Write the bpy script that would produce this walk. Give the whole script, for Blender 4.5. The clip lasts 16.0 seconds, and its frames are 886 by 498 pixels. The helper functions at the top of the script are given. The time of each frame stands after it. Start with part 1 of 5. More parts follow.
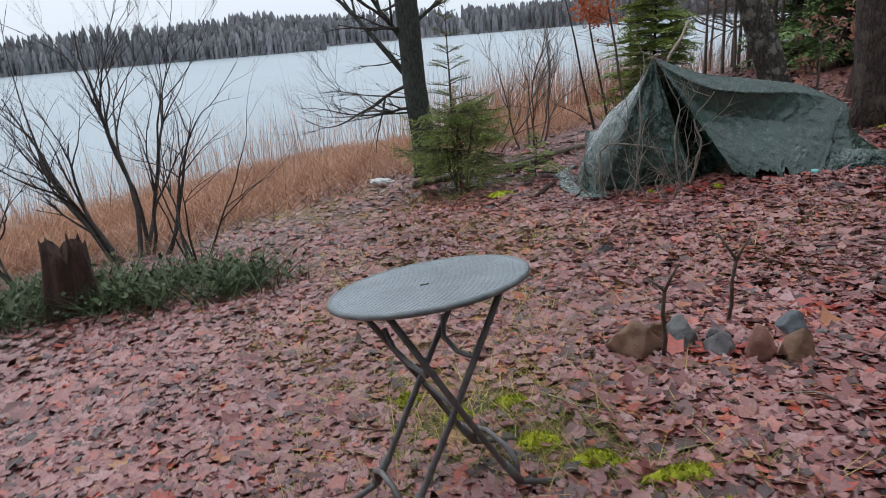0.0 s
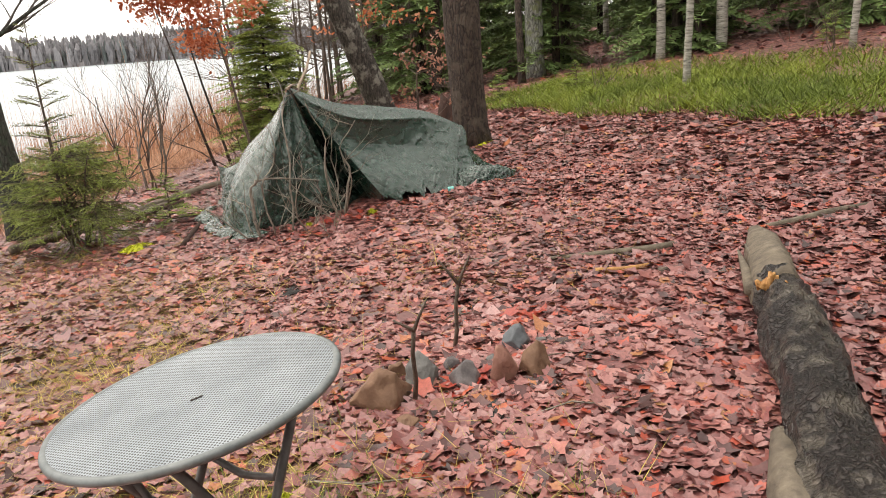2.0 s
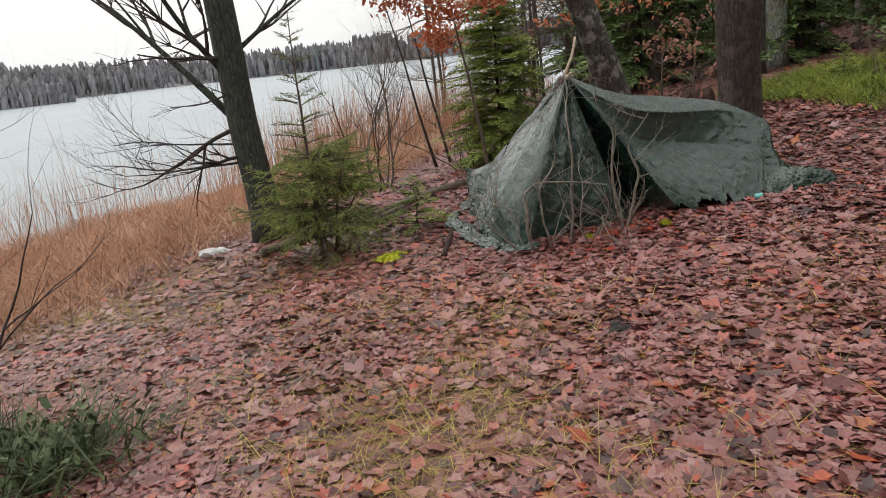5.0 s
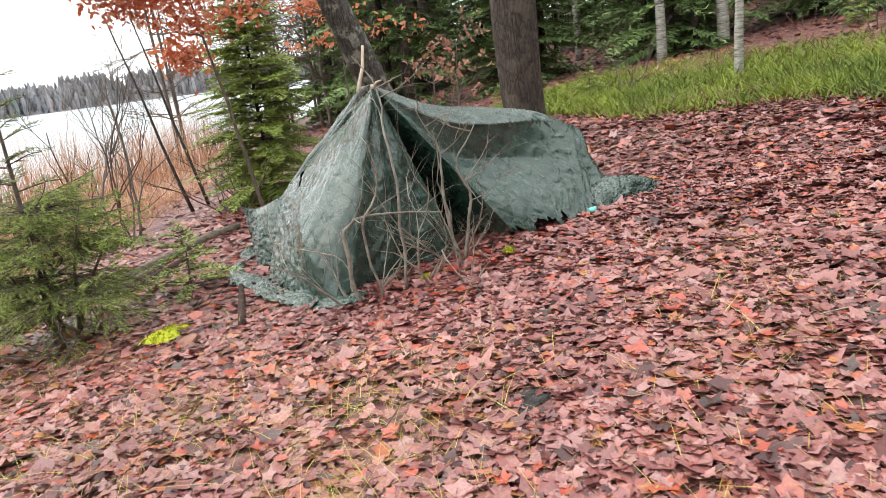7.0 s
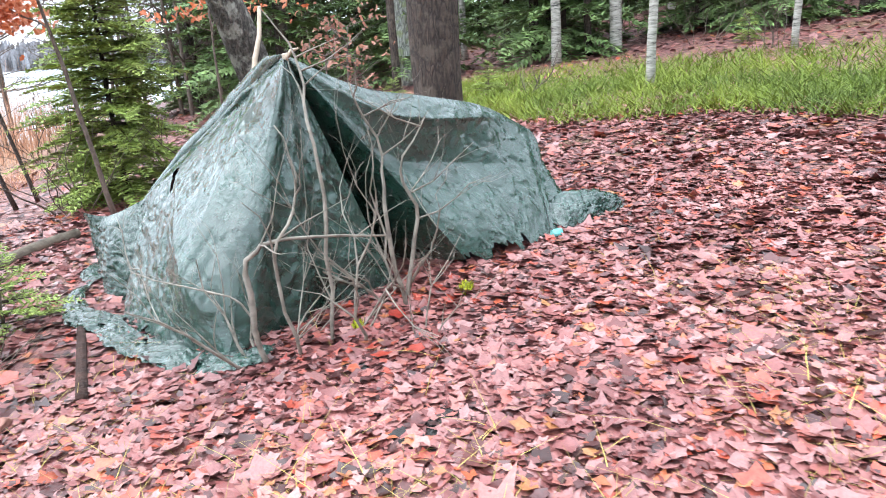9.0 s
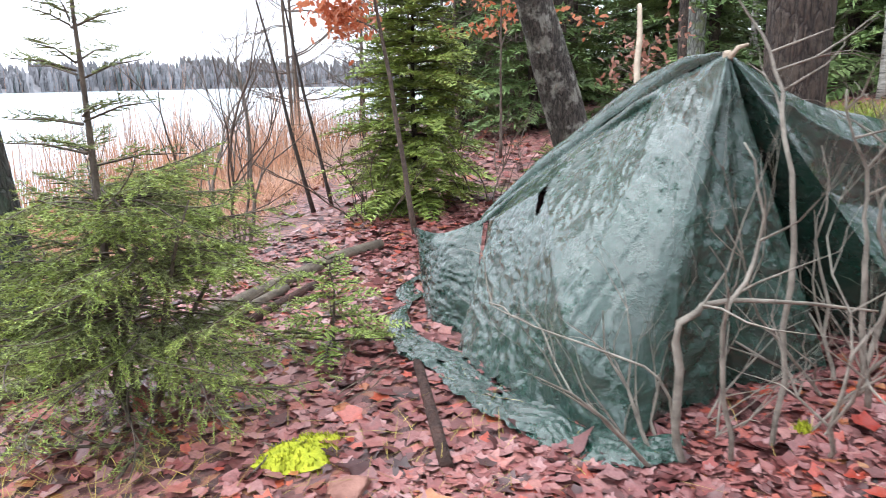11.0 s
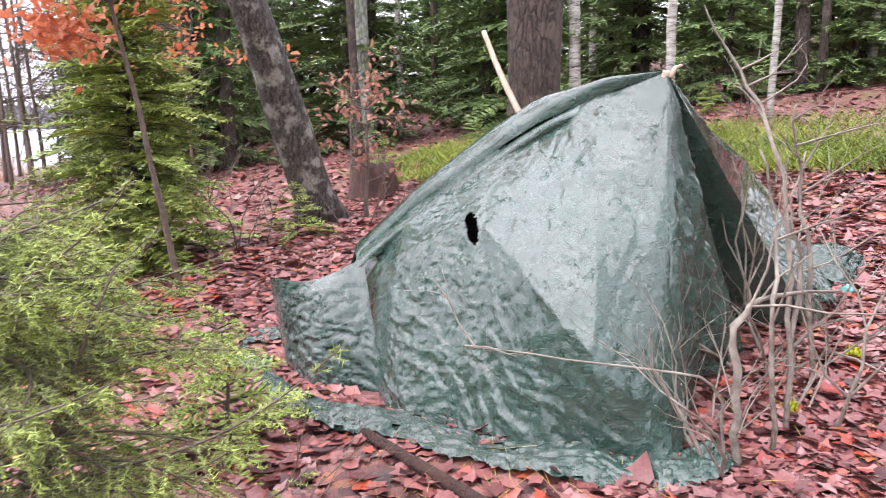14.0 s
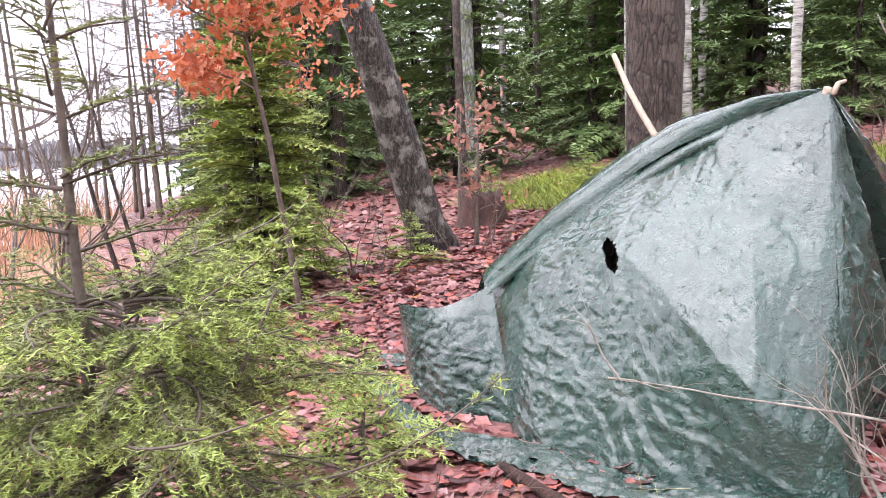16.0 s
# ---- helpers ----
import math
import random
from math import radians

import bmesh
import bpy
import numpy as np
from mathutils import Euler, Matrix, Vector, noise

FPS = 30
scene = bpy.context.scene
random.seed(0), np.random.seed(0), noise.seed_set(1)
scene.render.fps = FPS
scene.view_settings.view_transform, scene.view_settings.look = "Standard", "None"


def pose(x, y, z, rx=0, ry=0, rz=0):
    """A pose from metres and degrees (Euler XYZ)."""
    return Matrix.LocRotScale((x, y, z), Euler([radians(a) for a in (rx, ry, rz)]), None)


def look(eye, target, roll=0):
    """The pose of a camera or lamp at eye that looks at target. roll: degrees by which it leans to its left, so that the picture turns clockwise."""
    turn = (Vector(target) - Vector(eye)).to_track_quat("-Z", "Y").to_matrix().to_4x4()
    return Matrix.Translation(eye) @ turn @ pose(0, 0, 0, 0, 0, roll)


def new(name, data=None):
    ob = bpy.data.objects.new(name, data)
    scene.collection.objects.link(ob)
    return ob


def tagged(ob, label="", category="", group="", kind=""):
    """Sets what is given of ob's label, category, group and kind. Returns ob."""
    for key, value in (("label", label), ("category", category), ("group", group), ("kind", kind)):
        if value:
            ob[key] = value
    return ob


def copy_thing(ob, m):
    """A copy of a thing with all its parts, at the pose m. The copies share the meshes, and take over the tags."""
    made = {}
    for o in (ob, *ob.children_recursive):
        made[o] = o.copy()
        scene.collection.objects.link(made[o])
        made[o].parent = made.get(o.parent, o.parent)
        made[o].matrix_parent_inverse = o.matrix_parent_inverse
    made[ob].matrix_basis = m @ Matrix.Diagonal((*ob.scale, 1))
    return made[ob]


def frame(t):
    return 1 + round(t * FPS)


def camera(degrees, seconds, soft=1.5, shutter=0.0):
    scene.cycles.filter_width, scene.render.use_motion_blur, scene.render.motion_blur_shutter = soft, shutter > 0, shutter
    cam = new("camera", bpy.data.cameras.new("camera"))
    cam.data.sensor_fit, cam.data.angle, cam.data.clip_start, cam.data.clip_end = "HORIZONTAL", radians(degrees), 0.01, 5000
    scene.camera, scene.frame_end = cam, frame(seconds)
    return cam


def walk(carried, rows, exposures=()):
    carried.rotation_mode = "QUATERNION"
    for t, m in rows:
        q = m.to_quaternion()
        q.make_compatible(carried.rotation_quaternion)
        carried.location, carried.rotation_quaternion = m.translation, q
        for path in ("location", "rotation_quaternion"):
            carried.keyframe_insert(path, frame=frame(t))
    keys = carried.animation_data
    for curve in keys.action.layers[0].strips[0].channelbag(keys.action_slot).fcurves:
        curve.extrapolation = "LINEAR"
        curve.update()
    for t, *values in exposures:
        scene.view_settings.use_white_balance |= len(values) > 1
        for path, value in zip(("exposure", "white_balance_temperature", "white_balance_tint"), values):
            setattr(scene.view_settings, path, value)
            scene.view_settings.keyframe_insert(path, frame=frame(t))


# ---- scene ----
cam = camera(65.1, 16.0, soft=0.75, shutter=0.25)
PATH = [
    (0, (0.267, 0.271, 1.529), (0.153, 2.177, 0.934), -4.7),
    (0.5, (0.128, 0.534, 1.481), (0.073, 2.459, 0.94), -8.6),
    (1, (0.092, 0.691, 1.49), (0.255, 2.609, 0.947), -5.9),
    (1.5, (-0.006, 0.8, 1.484), (0.732, 2.567, 0.908), -2.3),
    (2, (-0.074, 0.803, 1.502), (0.858, 2.473, 0.917), -4.0),
    (2.5, (-0.092, 0.783, 1.5), (0.776, 2.49, 0.924), -5.0),
    (3, (-0.179, 0.845, 1.524), (0.594, 2.602, 0.962), -1.8),
    (3.5, (-0.253, 1.028, 1.477), (0.361, 2.845, 0.91), -1.8),
    (3.7, (-0.356, 1.208, 1.48), (0.089, 3.065, 0.884), -4.9),
    (5.8, (-0.613, 2.532, 1.34), (0.012, 4.36, 0.822), -10.0),
    (6, (-0.628, 2.67, 1.317), (0.195, 4.411, 0.775), -7.8),
    (6.5, (-0.626, 3.019, 1.283), (0.497, 4.591, 0.768), -4.0),
    (7, (-0.508, 3.34, 1.251), (0.623, 4.903, 0.725), -7.3),
    (7.5, (-0.424, 3.694, 1.195), (0.778, 5.194, 0.645), -5.9),
    (8, (-0.302, 3.992, 1.182), (1.168, 5.24, 0.65), -3.3),
    (8.5, (-0.089, 4.211, 1.188), (1.289, 5.56, 0.655), -6.7),
    (9, (-0.051, 4.572, 1.139), (1.369, 5.864, 0.576), -3.0),
    (9.5, (-0.073, 4.821, 1.151), (1.282, 6.173, 0.572), -1.9),
    (10, (-0.056, 5.279, 1.147), (1.093, 6.809, 0.566), -3.8),
    (10.2, (-0.02, 5.333, 1.105), (1.041, 6.94, 0.566), -4.0),
    (12.3, (-0.603, 6.421, 0.993), (0.312, 8.141, 0.54), -0.0),
    (12.5, (-0.642, 6.489, 0.964), (0.392, 8.147, 0.541), 2.6),
    (13, (-0.662, 6.732, 0.939), (0.552, 8.272, 0.547), -4.9),
    (13.5, (-0.732, 6.826, 0.939), (0.77, 8.089, 0.552), -2.2),
    (14, (-0.819, 6.84, 0.979), (0.88, 7.827, 0.605), -1.3),
    (14.5, (-0.798, 6.822, 0.979), (0.949, 7.734, 0.639), -2.9),
    (15, (-0.786, 6.852, 0.989), (0.927, 7.833, 0.668), -3.6),
    (15.5, (-0.801, 6.931, 0.982), (0.802, 8.09, 0.686), -3.4),
    (16, (-0.862, 7.003, 0.963), (0.695, 8.226, 0.681), -2.2),
]
EXPOSURES = [(0.0, -0.5, 6000, 8), (0.5, -0.42, 6000, 8), (1.0, -0.75, 6100, 11), (1.5, -0.45, 7300, 12), (2.0, 0.4, 7500, 12), (2.5, 0.6, 7200, 12), (3.5, 0.22, 6400, 9), (6.0, -0.42, 7200, 11), (7.0, 0.72, 6700, 7), (8.0, 1.06, 6300, 8), (9.0, 1.37, 5850, 7), (10.2, 1.34, 5750, 9), (12.5, 0.15, 6800, 14), (13.5, 1.22, 6500, 20), (14.5, 1.34, 6300, 22), (16.0, 1.41, 6300, 23)]
SKY = 0.165
walk(cam, [(t, look(eye, target, roll)) for t, eye, target, roll in PATH], exposures=EXPOSURES)

# ---- world and light: overcast winter sky ----
world = bpy.data.worlds.new("world")
scene.world = world
world.use_nodes = True
wn = world.node_tree
sky = wn.nodes.new("ShaderNodeTexSky")
sky.sky_type = "NISHITA"
sky.sun_disc = False
sky.sun_elevation = radians(62)
sky.sun_rotation = radians(-41)
sky.air_density, sky.dust_density, sky.ozone_density = 1.0, 6.0, 1.0
grey = wn.nodes.new("ShaderNodeHueSaturation")
grey.inputs["Saturation"].default_value = 0.22
wn.links.new(sky.outputs[0], grey.inputs["Color"])
cloud = wn.nodes.new("ShaderNodeMix")
cloud.data_type = "RGBA"
cloud.inputs[0].default_value = 0.85
cloud.inputs[7].default_value = (8.2, 8.5, 8.9, 1)
wn.links.new(grey.outputs[0], cloud.inputs[6])
wn.links.new(cloud.outputs[2], wn.nodes["Background"].inputs["Color"])
wn.nodes["Background"].inputs["Strength"].default_value = SKY

sun = new("sun", bpy.data.lights.new("sun", "SUN"))
sun.data.energy, sun.data.angle, sun.data.color = 1.5, radians(75), (1.0, 0.98, 0.96)
sun.matrix_world = look((-14, 16, 40), (0, 0, 0))

rng = np.random.default_rng(7)
LAKE = -0.98


# ---- helpers ----
def ground_z(x, y):
    """Height of the ground: falls to the lake ahead, rises to a hill on the forest side."""
    x, y = np.asarray(x, float), np.asarray(y, float)
    z = 0.02 + 0.07 * (np.clip(x, -80, 40) - 1.45) - 0.055 * (np.clip(y, -40, 90) - 3.5)
    z = z + 0.02 * np.clip(x - 5, 0, 60) ** 1.35
    far = np.clip(y - (22 + 0.8 * (x - 2.5)), 0, 40)
    z = z - 0.22 * far * np.clip((x + 4) / 6, 0, 1)
    z = z + 0.018 * np.sin(x * 2.1 + 0.7 * y) * np.sin(y * 1.7 - 0.4 * x) + 0.010 * np.sin(x * 5.3 - y * 3.1) * np.sin(y * 4.7 + x)
    z = z + 0.07 * np.exp(-((x - 0.1) ** 2 + (y - 2.2) ** 2) / 1.1)
    return np.maximum(z, -2.2)


def gz(x, y):
    return float(ground_z(x, y))


def raw_mesh(name, verts, faces, smooth=True):
    me = bpy.data.meshes.new(name)
    me.from_pydata([tuple(v) for v in verts], [], faces)
    if smooth:
        me.shade_smooth()
    me.update()
    return me


def np_mesh(name, verts, tris, smooth=False):
    """A triangle mesh from arrays."""
    me = bpy.data.meshes.new(name)
    verts, tris = np.asarray(verts, np.float32), np.asarray(tris, np.int32)
    me.vertices.add(len(verts))
    me.vertices.foreach_set("co", verts.ravel())
    me.loops.add(tris.size)
    me.loops.foreach_set("vertex_index", tris.ravel())
    me.polygons.add(len(tris))
    me.polygons.foreach_set("loop_start", np.arange(0, tris.size, 3, dtype=np.int32))
    me.polygons.foreach_set("loop_total", np.full(len(tris), 3, np.int32))
    if smooth:
        me.polygons.foreach_set("use_smooth", np.ones(len(tris), bool))
    me.update(calc_edges=True)
    me.validate()
    return me


def put(name, me, material, parent=None, label="", category="", group="", kind="", m=None):
    ob = new(name, me)
    if material is not None:
        me.materials.clear()
        me.materials.append(material)
    if m is not None:
        ob.matrix_world = m
    if parent is not None:
        ob.parent = parent
    return tagged(ob, label, category, group, kind)


def part(name, me, material, parent, label=""):
    return put(name, me, material, parent, label)


def thing(name, loc, label, category, group="", rot=(0, 0, 0)):
    ob = new(name)
    ob.empty_display_size = 0.1
    ob.matrix_world = pose(*loc, *rot)
    return tagged(ob, label, category, group)


class Soup:
    """Gathers tubes and blades into one mesh."""

    def __bool__(self):
        return True

    def __init__(self):
        self.v, self.f = [], []

    def tube(self, pts, radii, sides=6, rough=0.0, seed=0, cap=True):
        pts = [Vector(p) for p in pts]
        base = len(self.v)
        n = len(pts)
        up = Vector((0.31, 0.17, 0.93))
        for i, p in enumerate(pts):
            d = (pts[min(i + 1, n - 1)] - pts[max(i - 1, 0)]).normalized()
            a = d.cross(up)
            if a.length < 0.05:
                a = d.cross(Vector((1, 0, 0)))
            a.normalize()
            b = d.cross(a).normalized()
            for k in range(sides):
                w = 2 * math.pi * k / sides
                r = radii[i]
                if rough:
                    r *= 1 + rough * (noise.noise(Vector((math.cos(w) * 1.7 + seed, math.sin(w) * 1.7, i * 0.25 + seed))) + (0.55 * noise.noise(Vector((math.cos(w) * 7 + seed, math.sin(w) * 7, i * 0.8))) if sides > 30 else 0))
                q = p + (a * math.cos(w) + b * math.sin(w)) * r
                self.v.append(q)
        for i in range(n - 1):
            for k in range(sides):
                k2 = (k + 1) % sides
                self.f.append((base + i * sides + k, base + i * sides + k2, base + (i + 1) * sides + k2, base + (i + 1) * sides + k))
        if cap:
            self.f.append(tuple(base + k for k in range(sides - 1, -1, -1)))
            self.f.append(tuple(base + (n - 1) * sides + k for k in range(sides)))

    def poly(self, pts):
        base = len(self.v)
        self.v.extend(pts)
        self.f.append(tuple(range(base, base + len(pts))))

    def mesh(self, name, smooth=True):
        return raw_mesh(name, self.v, self.f, smooth)


def wander(rand, start, direction, length, steps, bend=0.25, rise=0.0):
    """A crooked line of points."""
    p, d = Vector(start), Vector(direction).normalized()
    out = [p.copy()]
    for _ in range(steps):
        d = (d + Vector((rand.uniform(-1, 1), rand.uniform(-1, 1), rand.uniform(-1, 1) + rise)) * bend).normalized()
        p = p + d * (length / steps)
        out.append(p.copy())
    return out


def branching(soup, rand, start, direction, length, radius, depth, sides=5, bend=0.16, rise=0.15, kids=(2, 4), spread=0.8, tips=None, fine=None):
    """A crooked limb; its side shoots go into fine where that is given."""
    steps = max(3, int(length / 0.12)) if depth > 0 else 4
    steps = min(steps, 9)
    pts = wander(rand, start, direction, length, steps, bend, rise)
    soup.tube(pts, [radius * (1 - 0.75 * i / steps) for i in range(steps + 1)], max(3, sides), cap=False)
    if tips is not None and depth <= 1:
        tips.extend(pts[1:])
    if depth == 0:
        return
    for _ in range(rand.randint(*kids)):
        i = rand.randint(max(1, steps // 4), steps)
        d = (pts[i] - pts[i - 1]).normalized()
        side = Vector((rand.uniform(-1, 1), rand.uniform(-1, 1), rand.uniform(-0.3, 0.8)))
        branching(fine or soup, rand, pts[i], d + side * spread, length * rand.uniform(0.4, 0.7), radius * (1 - 0.7 * i / steps) * 0.7, depth - 1, sides - 1, bend, rise, kids, spread, tips, fine)


# ---- materials ----
def material(name, build):
    m = bpy.data.materials.new(name)
    m.use_nodes = True
    nt = m.node_tree
    build(nt, nt.nodes["Principled BSDF"])
    return m


def nd(nt, kind, **values):
    n = nt.nodes.new(kind)
    for k, v in values.items():
        if k in n.inputs:
            n.inputs[k].default_value = v
    return n


def coords(nt, scale=(1, 1, 1)):
    """Object-space coordinates in metres."""
    tc = nt.nodes.new("ShaderNodeTexCoord")
    mp = nd(nt, "ShaderNodeMapping", Scale=scale)
    nt.links.new(tc.outputs["Object"], mp.inputs["Vector"])
    return mp.outputs[0]


def noise_tex(nt, vec, scale, detail=4.0, rough=0.6):
    n = nd(nt, "ShaderNodeTexNoise", Scale=scale, Detail=detail, Roughness=rough)
    nt.links.new(vec, n.inputs["Vector"])
    return n.outputs["Fac"]


def ramp(nt, fac, stops):
    r = nt.nodes.new("ShaderNodeValToRGB")
    while len(r.color_ramp.elements) < len(stops):
        r.color_ramp.elements.new(0.5)
    for e, (p, c) in zip(r.color_ramp.elements, stops):
        e.position, e.color = p, (*c, 1) if len(c) == 3 else c
    nt.links.new(fac, r.inputs[0])
    return r.outputs[0]


def mixed(nt, fac, a, b, mode="MIX"):
    m = nt.nodes.new("ShaderNodeMix")
    m.data_type, m.blend_type = "RGBA", mode
    for sock, v in ((m.inputs[0], fac), (m.inputs[6], a), (m.inputs[7], b)):
        if hasattr(v, "links") or hasattr(v, "is_linked"):
            nt.links.new(v, sock)
        else:
            sock.default_value = v if isinstance(v, float) else (*v, 1)
    return m.outputs[2]


def bump(nt, bsdf, height, strength=0.5, distance=0.01):
    b = nd(nt, "ShaderNodeBump", Strength=strength, Distance=distance)
    nt.links.new(height, b.inputs["Height"])
    nt.links.new(b.outputs[0], bsdf.inputs["Normal"])
    return b


def island(nt):
    return nt.nodes.new("ShaderNodeNewGeometry").outputs["Random Per Island"]


def simple(name, stops, scale=6.0, rough=0.8, relief=0.5, distance=0.01, stretch=(1, 1, 1), detail=6.0, per_island=0.0):
    def build(nt, b):
        v = coords(nt, stretch)
        f = noise_tex(nt, v, scale, detail, 0.65)
        col = ramp(nt, f, stops)
        if per_island:
            hs = nd(nt, "ShaderNodeHueSaturation")
            mr = nd(nt, "ShaderNodeMapRange", **{"To Min": 1 - per_island, "To Max": 1 + per_island})
            nt.links.new(island(nt), mr.inputs["Value"])
            nt.links.new(mr.outputs[0], hs.inputs["Value"])
            nt.links.new(col, hs.inputs["Color"])
            col = hs.outputs[0]
        nt.links.new(col, b.inputs["Base Color"])
        b.inputs["Roughness"].default_value = rough
        bump(nt, b, noise_tex(nt, v, scale * 4, 5), relief, distance)
    return material(name, build)


def build_ground(nt, b):
    v = coords(nt)
    vor = nd(nt, "ShaderNodeTexVoronoi", Scale=17.0, Randomness=1.0)
    warp = nd(nt, "ShaderNodeTexNoise", Scale=9.0, Detail=3.0)
    nt.links.new(v, warp.inputs["Vector"])
    nt.links.new(mixed(nt, 0.12, v, warp.outputs["Color"], "ADD"), vor.inputs["Vector"])
    sep = nt.nodes.new("ShaderNodeSeparateColor")
    nt.links.new(vor.outputs["Color"], sep.inputs[0])
    leaf = ramp(nt, sep.outputs[0], [(0.0, (0.05, 0.024, 0.022)), (0.3, (0.12, 0.050, 0.046)), (0.6, (0.19, 0.078, 0.070)), (0.85, (0.26, 0.115, 0.10)), (1.0, (0.24, 0.10, 0.05))])
    soil = ramp(nt, noise_tex(nt, v, 30, 6), [(0.3, (0.02, 0.015, 0.013)), (0.7, (0.07, 0.045, 0.038))])
    litter = mixed(nt, ramp(nt, noise_tex(nt, v, 3.5, 5), [(0.32, (1, 1, 1)), (0.42, (0, 0, 0))]), leaf, soil)
    grassy = ramp(nt, noise_tex(nt, v, 0.55, 5), [(0.55, (0, 0, 0)), (0.66, (0.75, 0.75, 0.75))])
    straw = ramp(nt, noise_tex(nt, v, 60, 3), [(0.3, (0.07, 0.055, 0.02)), (0.7, (0.20, 0.15, 0.06))])
    near = mixed(nt, grassy, litter, straw)
    # marsh straw towards the lake
    xyz = nt.nodes.new("ShaderNodeSeparateXYZ")
    nt.links.new(v, xyz.inputs[0])
    wob = nd(nt, "ShaderNodeMath")
    wob.operation = "MULTIPLY_ADD"
    nt.links.new(noise_tex(nt, v, 0.8, 4), wob.inputs[0])
    wob.inputs[1].default_value = 0.25
    nt.links.new(xyz.outputs["Z"], wob.inputs[2])
    mr = nd(nt, "ShaderNodeMapRange", **{"From Min": -0.42, "From Max": -0.60, "To Min": 0.0, "To Max": 1.0})
    nt.links.new(wob.outputs[0], mr.inputs["Value"])
    marshcol = ramp(nt, noise_tex(nt, v, 14, 5), [(0.3, (0.15, 0.075, 0.04)), (0.7, (0.42, 0.23, 0.13))])
    col = mixed(nt, mr.outputs[0], near, marshcol)
    nt.links.new(col, b.inputs["Base Color"])
    b.inputs["Roughness"].default_value = 0.62
    h = mixed(nt, 0.5, vor.outputs["Distance"], noise_tex(nt, v, 40, 4))
    bump(nt, b, h, 0.8, 0.03)


def build_leaf(stops, rough=0.30, thin=0.0):
    def build(nt, b):
        col = ramp(nt, island(nt), stops)
        v = coords(nt)
        blotch = ramp(nt, noise_tex(nt, v, 70, 3), [(0.3, (0.70, 0.66, 0.66)), (0.7, (1.1, 1.1, 1.1))])
        big = ramp(nt, noise_tex(nt, v, 0.9, 3), [(0.3, (0.75, 0.72, 0.74)), (0.7, (1.15, 1.12, 1.1))])
        tint = mixed(nt, 1.0, mixed(nt, 1.0, col, blotch, "MULTIPLY"), big, "MULTIPLY")
        nt.links.new(tint, b.inputs["Base Color"])
        b.inputs["Roughness"].default_value = rough
        if thin:
            # light passes through hanging leaves
            through_light, both = nt.nodes.new("ShaderNodeBsdfTranslucent"), nt.nodes.new("ShaderNodeMixShader")
            nt.links.new(tint, through_light.inputs["Color"])
            both.inputs[0].default_value = thin
            nt.links.new(b.outputs[0], both.inputs[1])
            nt.links.new(through_light.outputs[0], both.inputs[2])
            nt.links.new(both.outputs[0], nt.nodes["Material Output"].inputs["Surface"])
        bump(nt, b, noise_tex(nt, v, 120, 2), 0.3, 0.002)
    return build


def build_tarp(nt, b):
    v = coords(nt)
    f = noise_tex(nt, v, 2.2, 5)
    col = ramp(nt, f, [(0.25, (0.005, 0.033, 0.021)), (0.55, (0.009, 0.050, 0.033)), (0.8, (0.015, 0.068, 0.047))])
    stain = ramp(nt, noise_tex(nt, v, 6, 6), [(0.5, (0, 0, 0)), (0.72, (0.22, 0.22, 0.22))])
    col = mixed(nt, stain, col, (0.035, 0.050, 0.026))
    spots = nd(nt, "ShaderNodeTexVoronoi", Scale=55.0)
    nt.links.new(v, spots.inputs["Vector"])
    dots = ramp(nt, spots.outputs["Distance"], [(0.04, (0.5, 0.5, 0.5)), (0.09, (0, 0, 0))])
    col = mixed(nt, dots, col, (0.07, 0.11, 0.09))
    nt.links.new(col, b.inputs["Base Color"])
    rr = ramp(nt, noise_tex(nt, v, 9, 4), [(0.3, (0.18, 0.18, 0.18)), (0.7, (0.34, 0.34, 0.34))])
    nt.links.new(rr, b.inputs["Roughness"])
    b.inputs["Specular IOR Level"].default_value = 0.65
    b.inputs["Coat Weight"].default_value = 1.0
    b.inputs["Coat Roughness"].default_value = 0.07
    # crinkles at three sizes
    heights = []
    for scale, dist in ((9.0, 1.8), (22.0, 1.9), (48.0, 1.4)):
        n = nd(nt, "ShaderNodeTexNoise", Scale=scale, Detail=3.0, Distortion=dist)
        nt.links.new(v, n.inputs["Vector"])
        s = nd(nt, "ShaderNodeMath")
        s.operation = "SUBTRACT"
        s.inputs[1].default_value = 0.5
        nt.links.new(n.outputs["Fac"], s.inputs[0])
        a_ = nd(nt, "ShaderNodeMath")
        a_.operation = "ABSOLUTE"
        nt.links.new(s.outputs[0], a_.inputs[0])
        heights.append(a_.outputs[0])
    h = mixed(nt, 0.30, mixed(nt, 0.55, heights[0], heights[1]), heights[2])
    bump(nt, b, h, 1.0, 0.050)


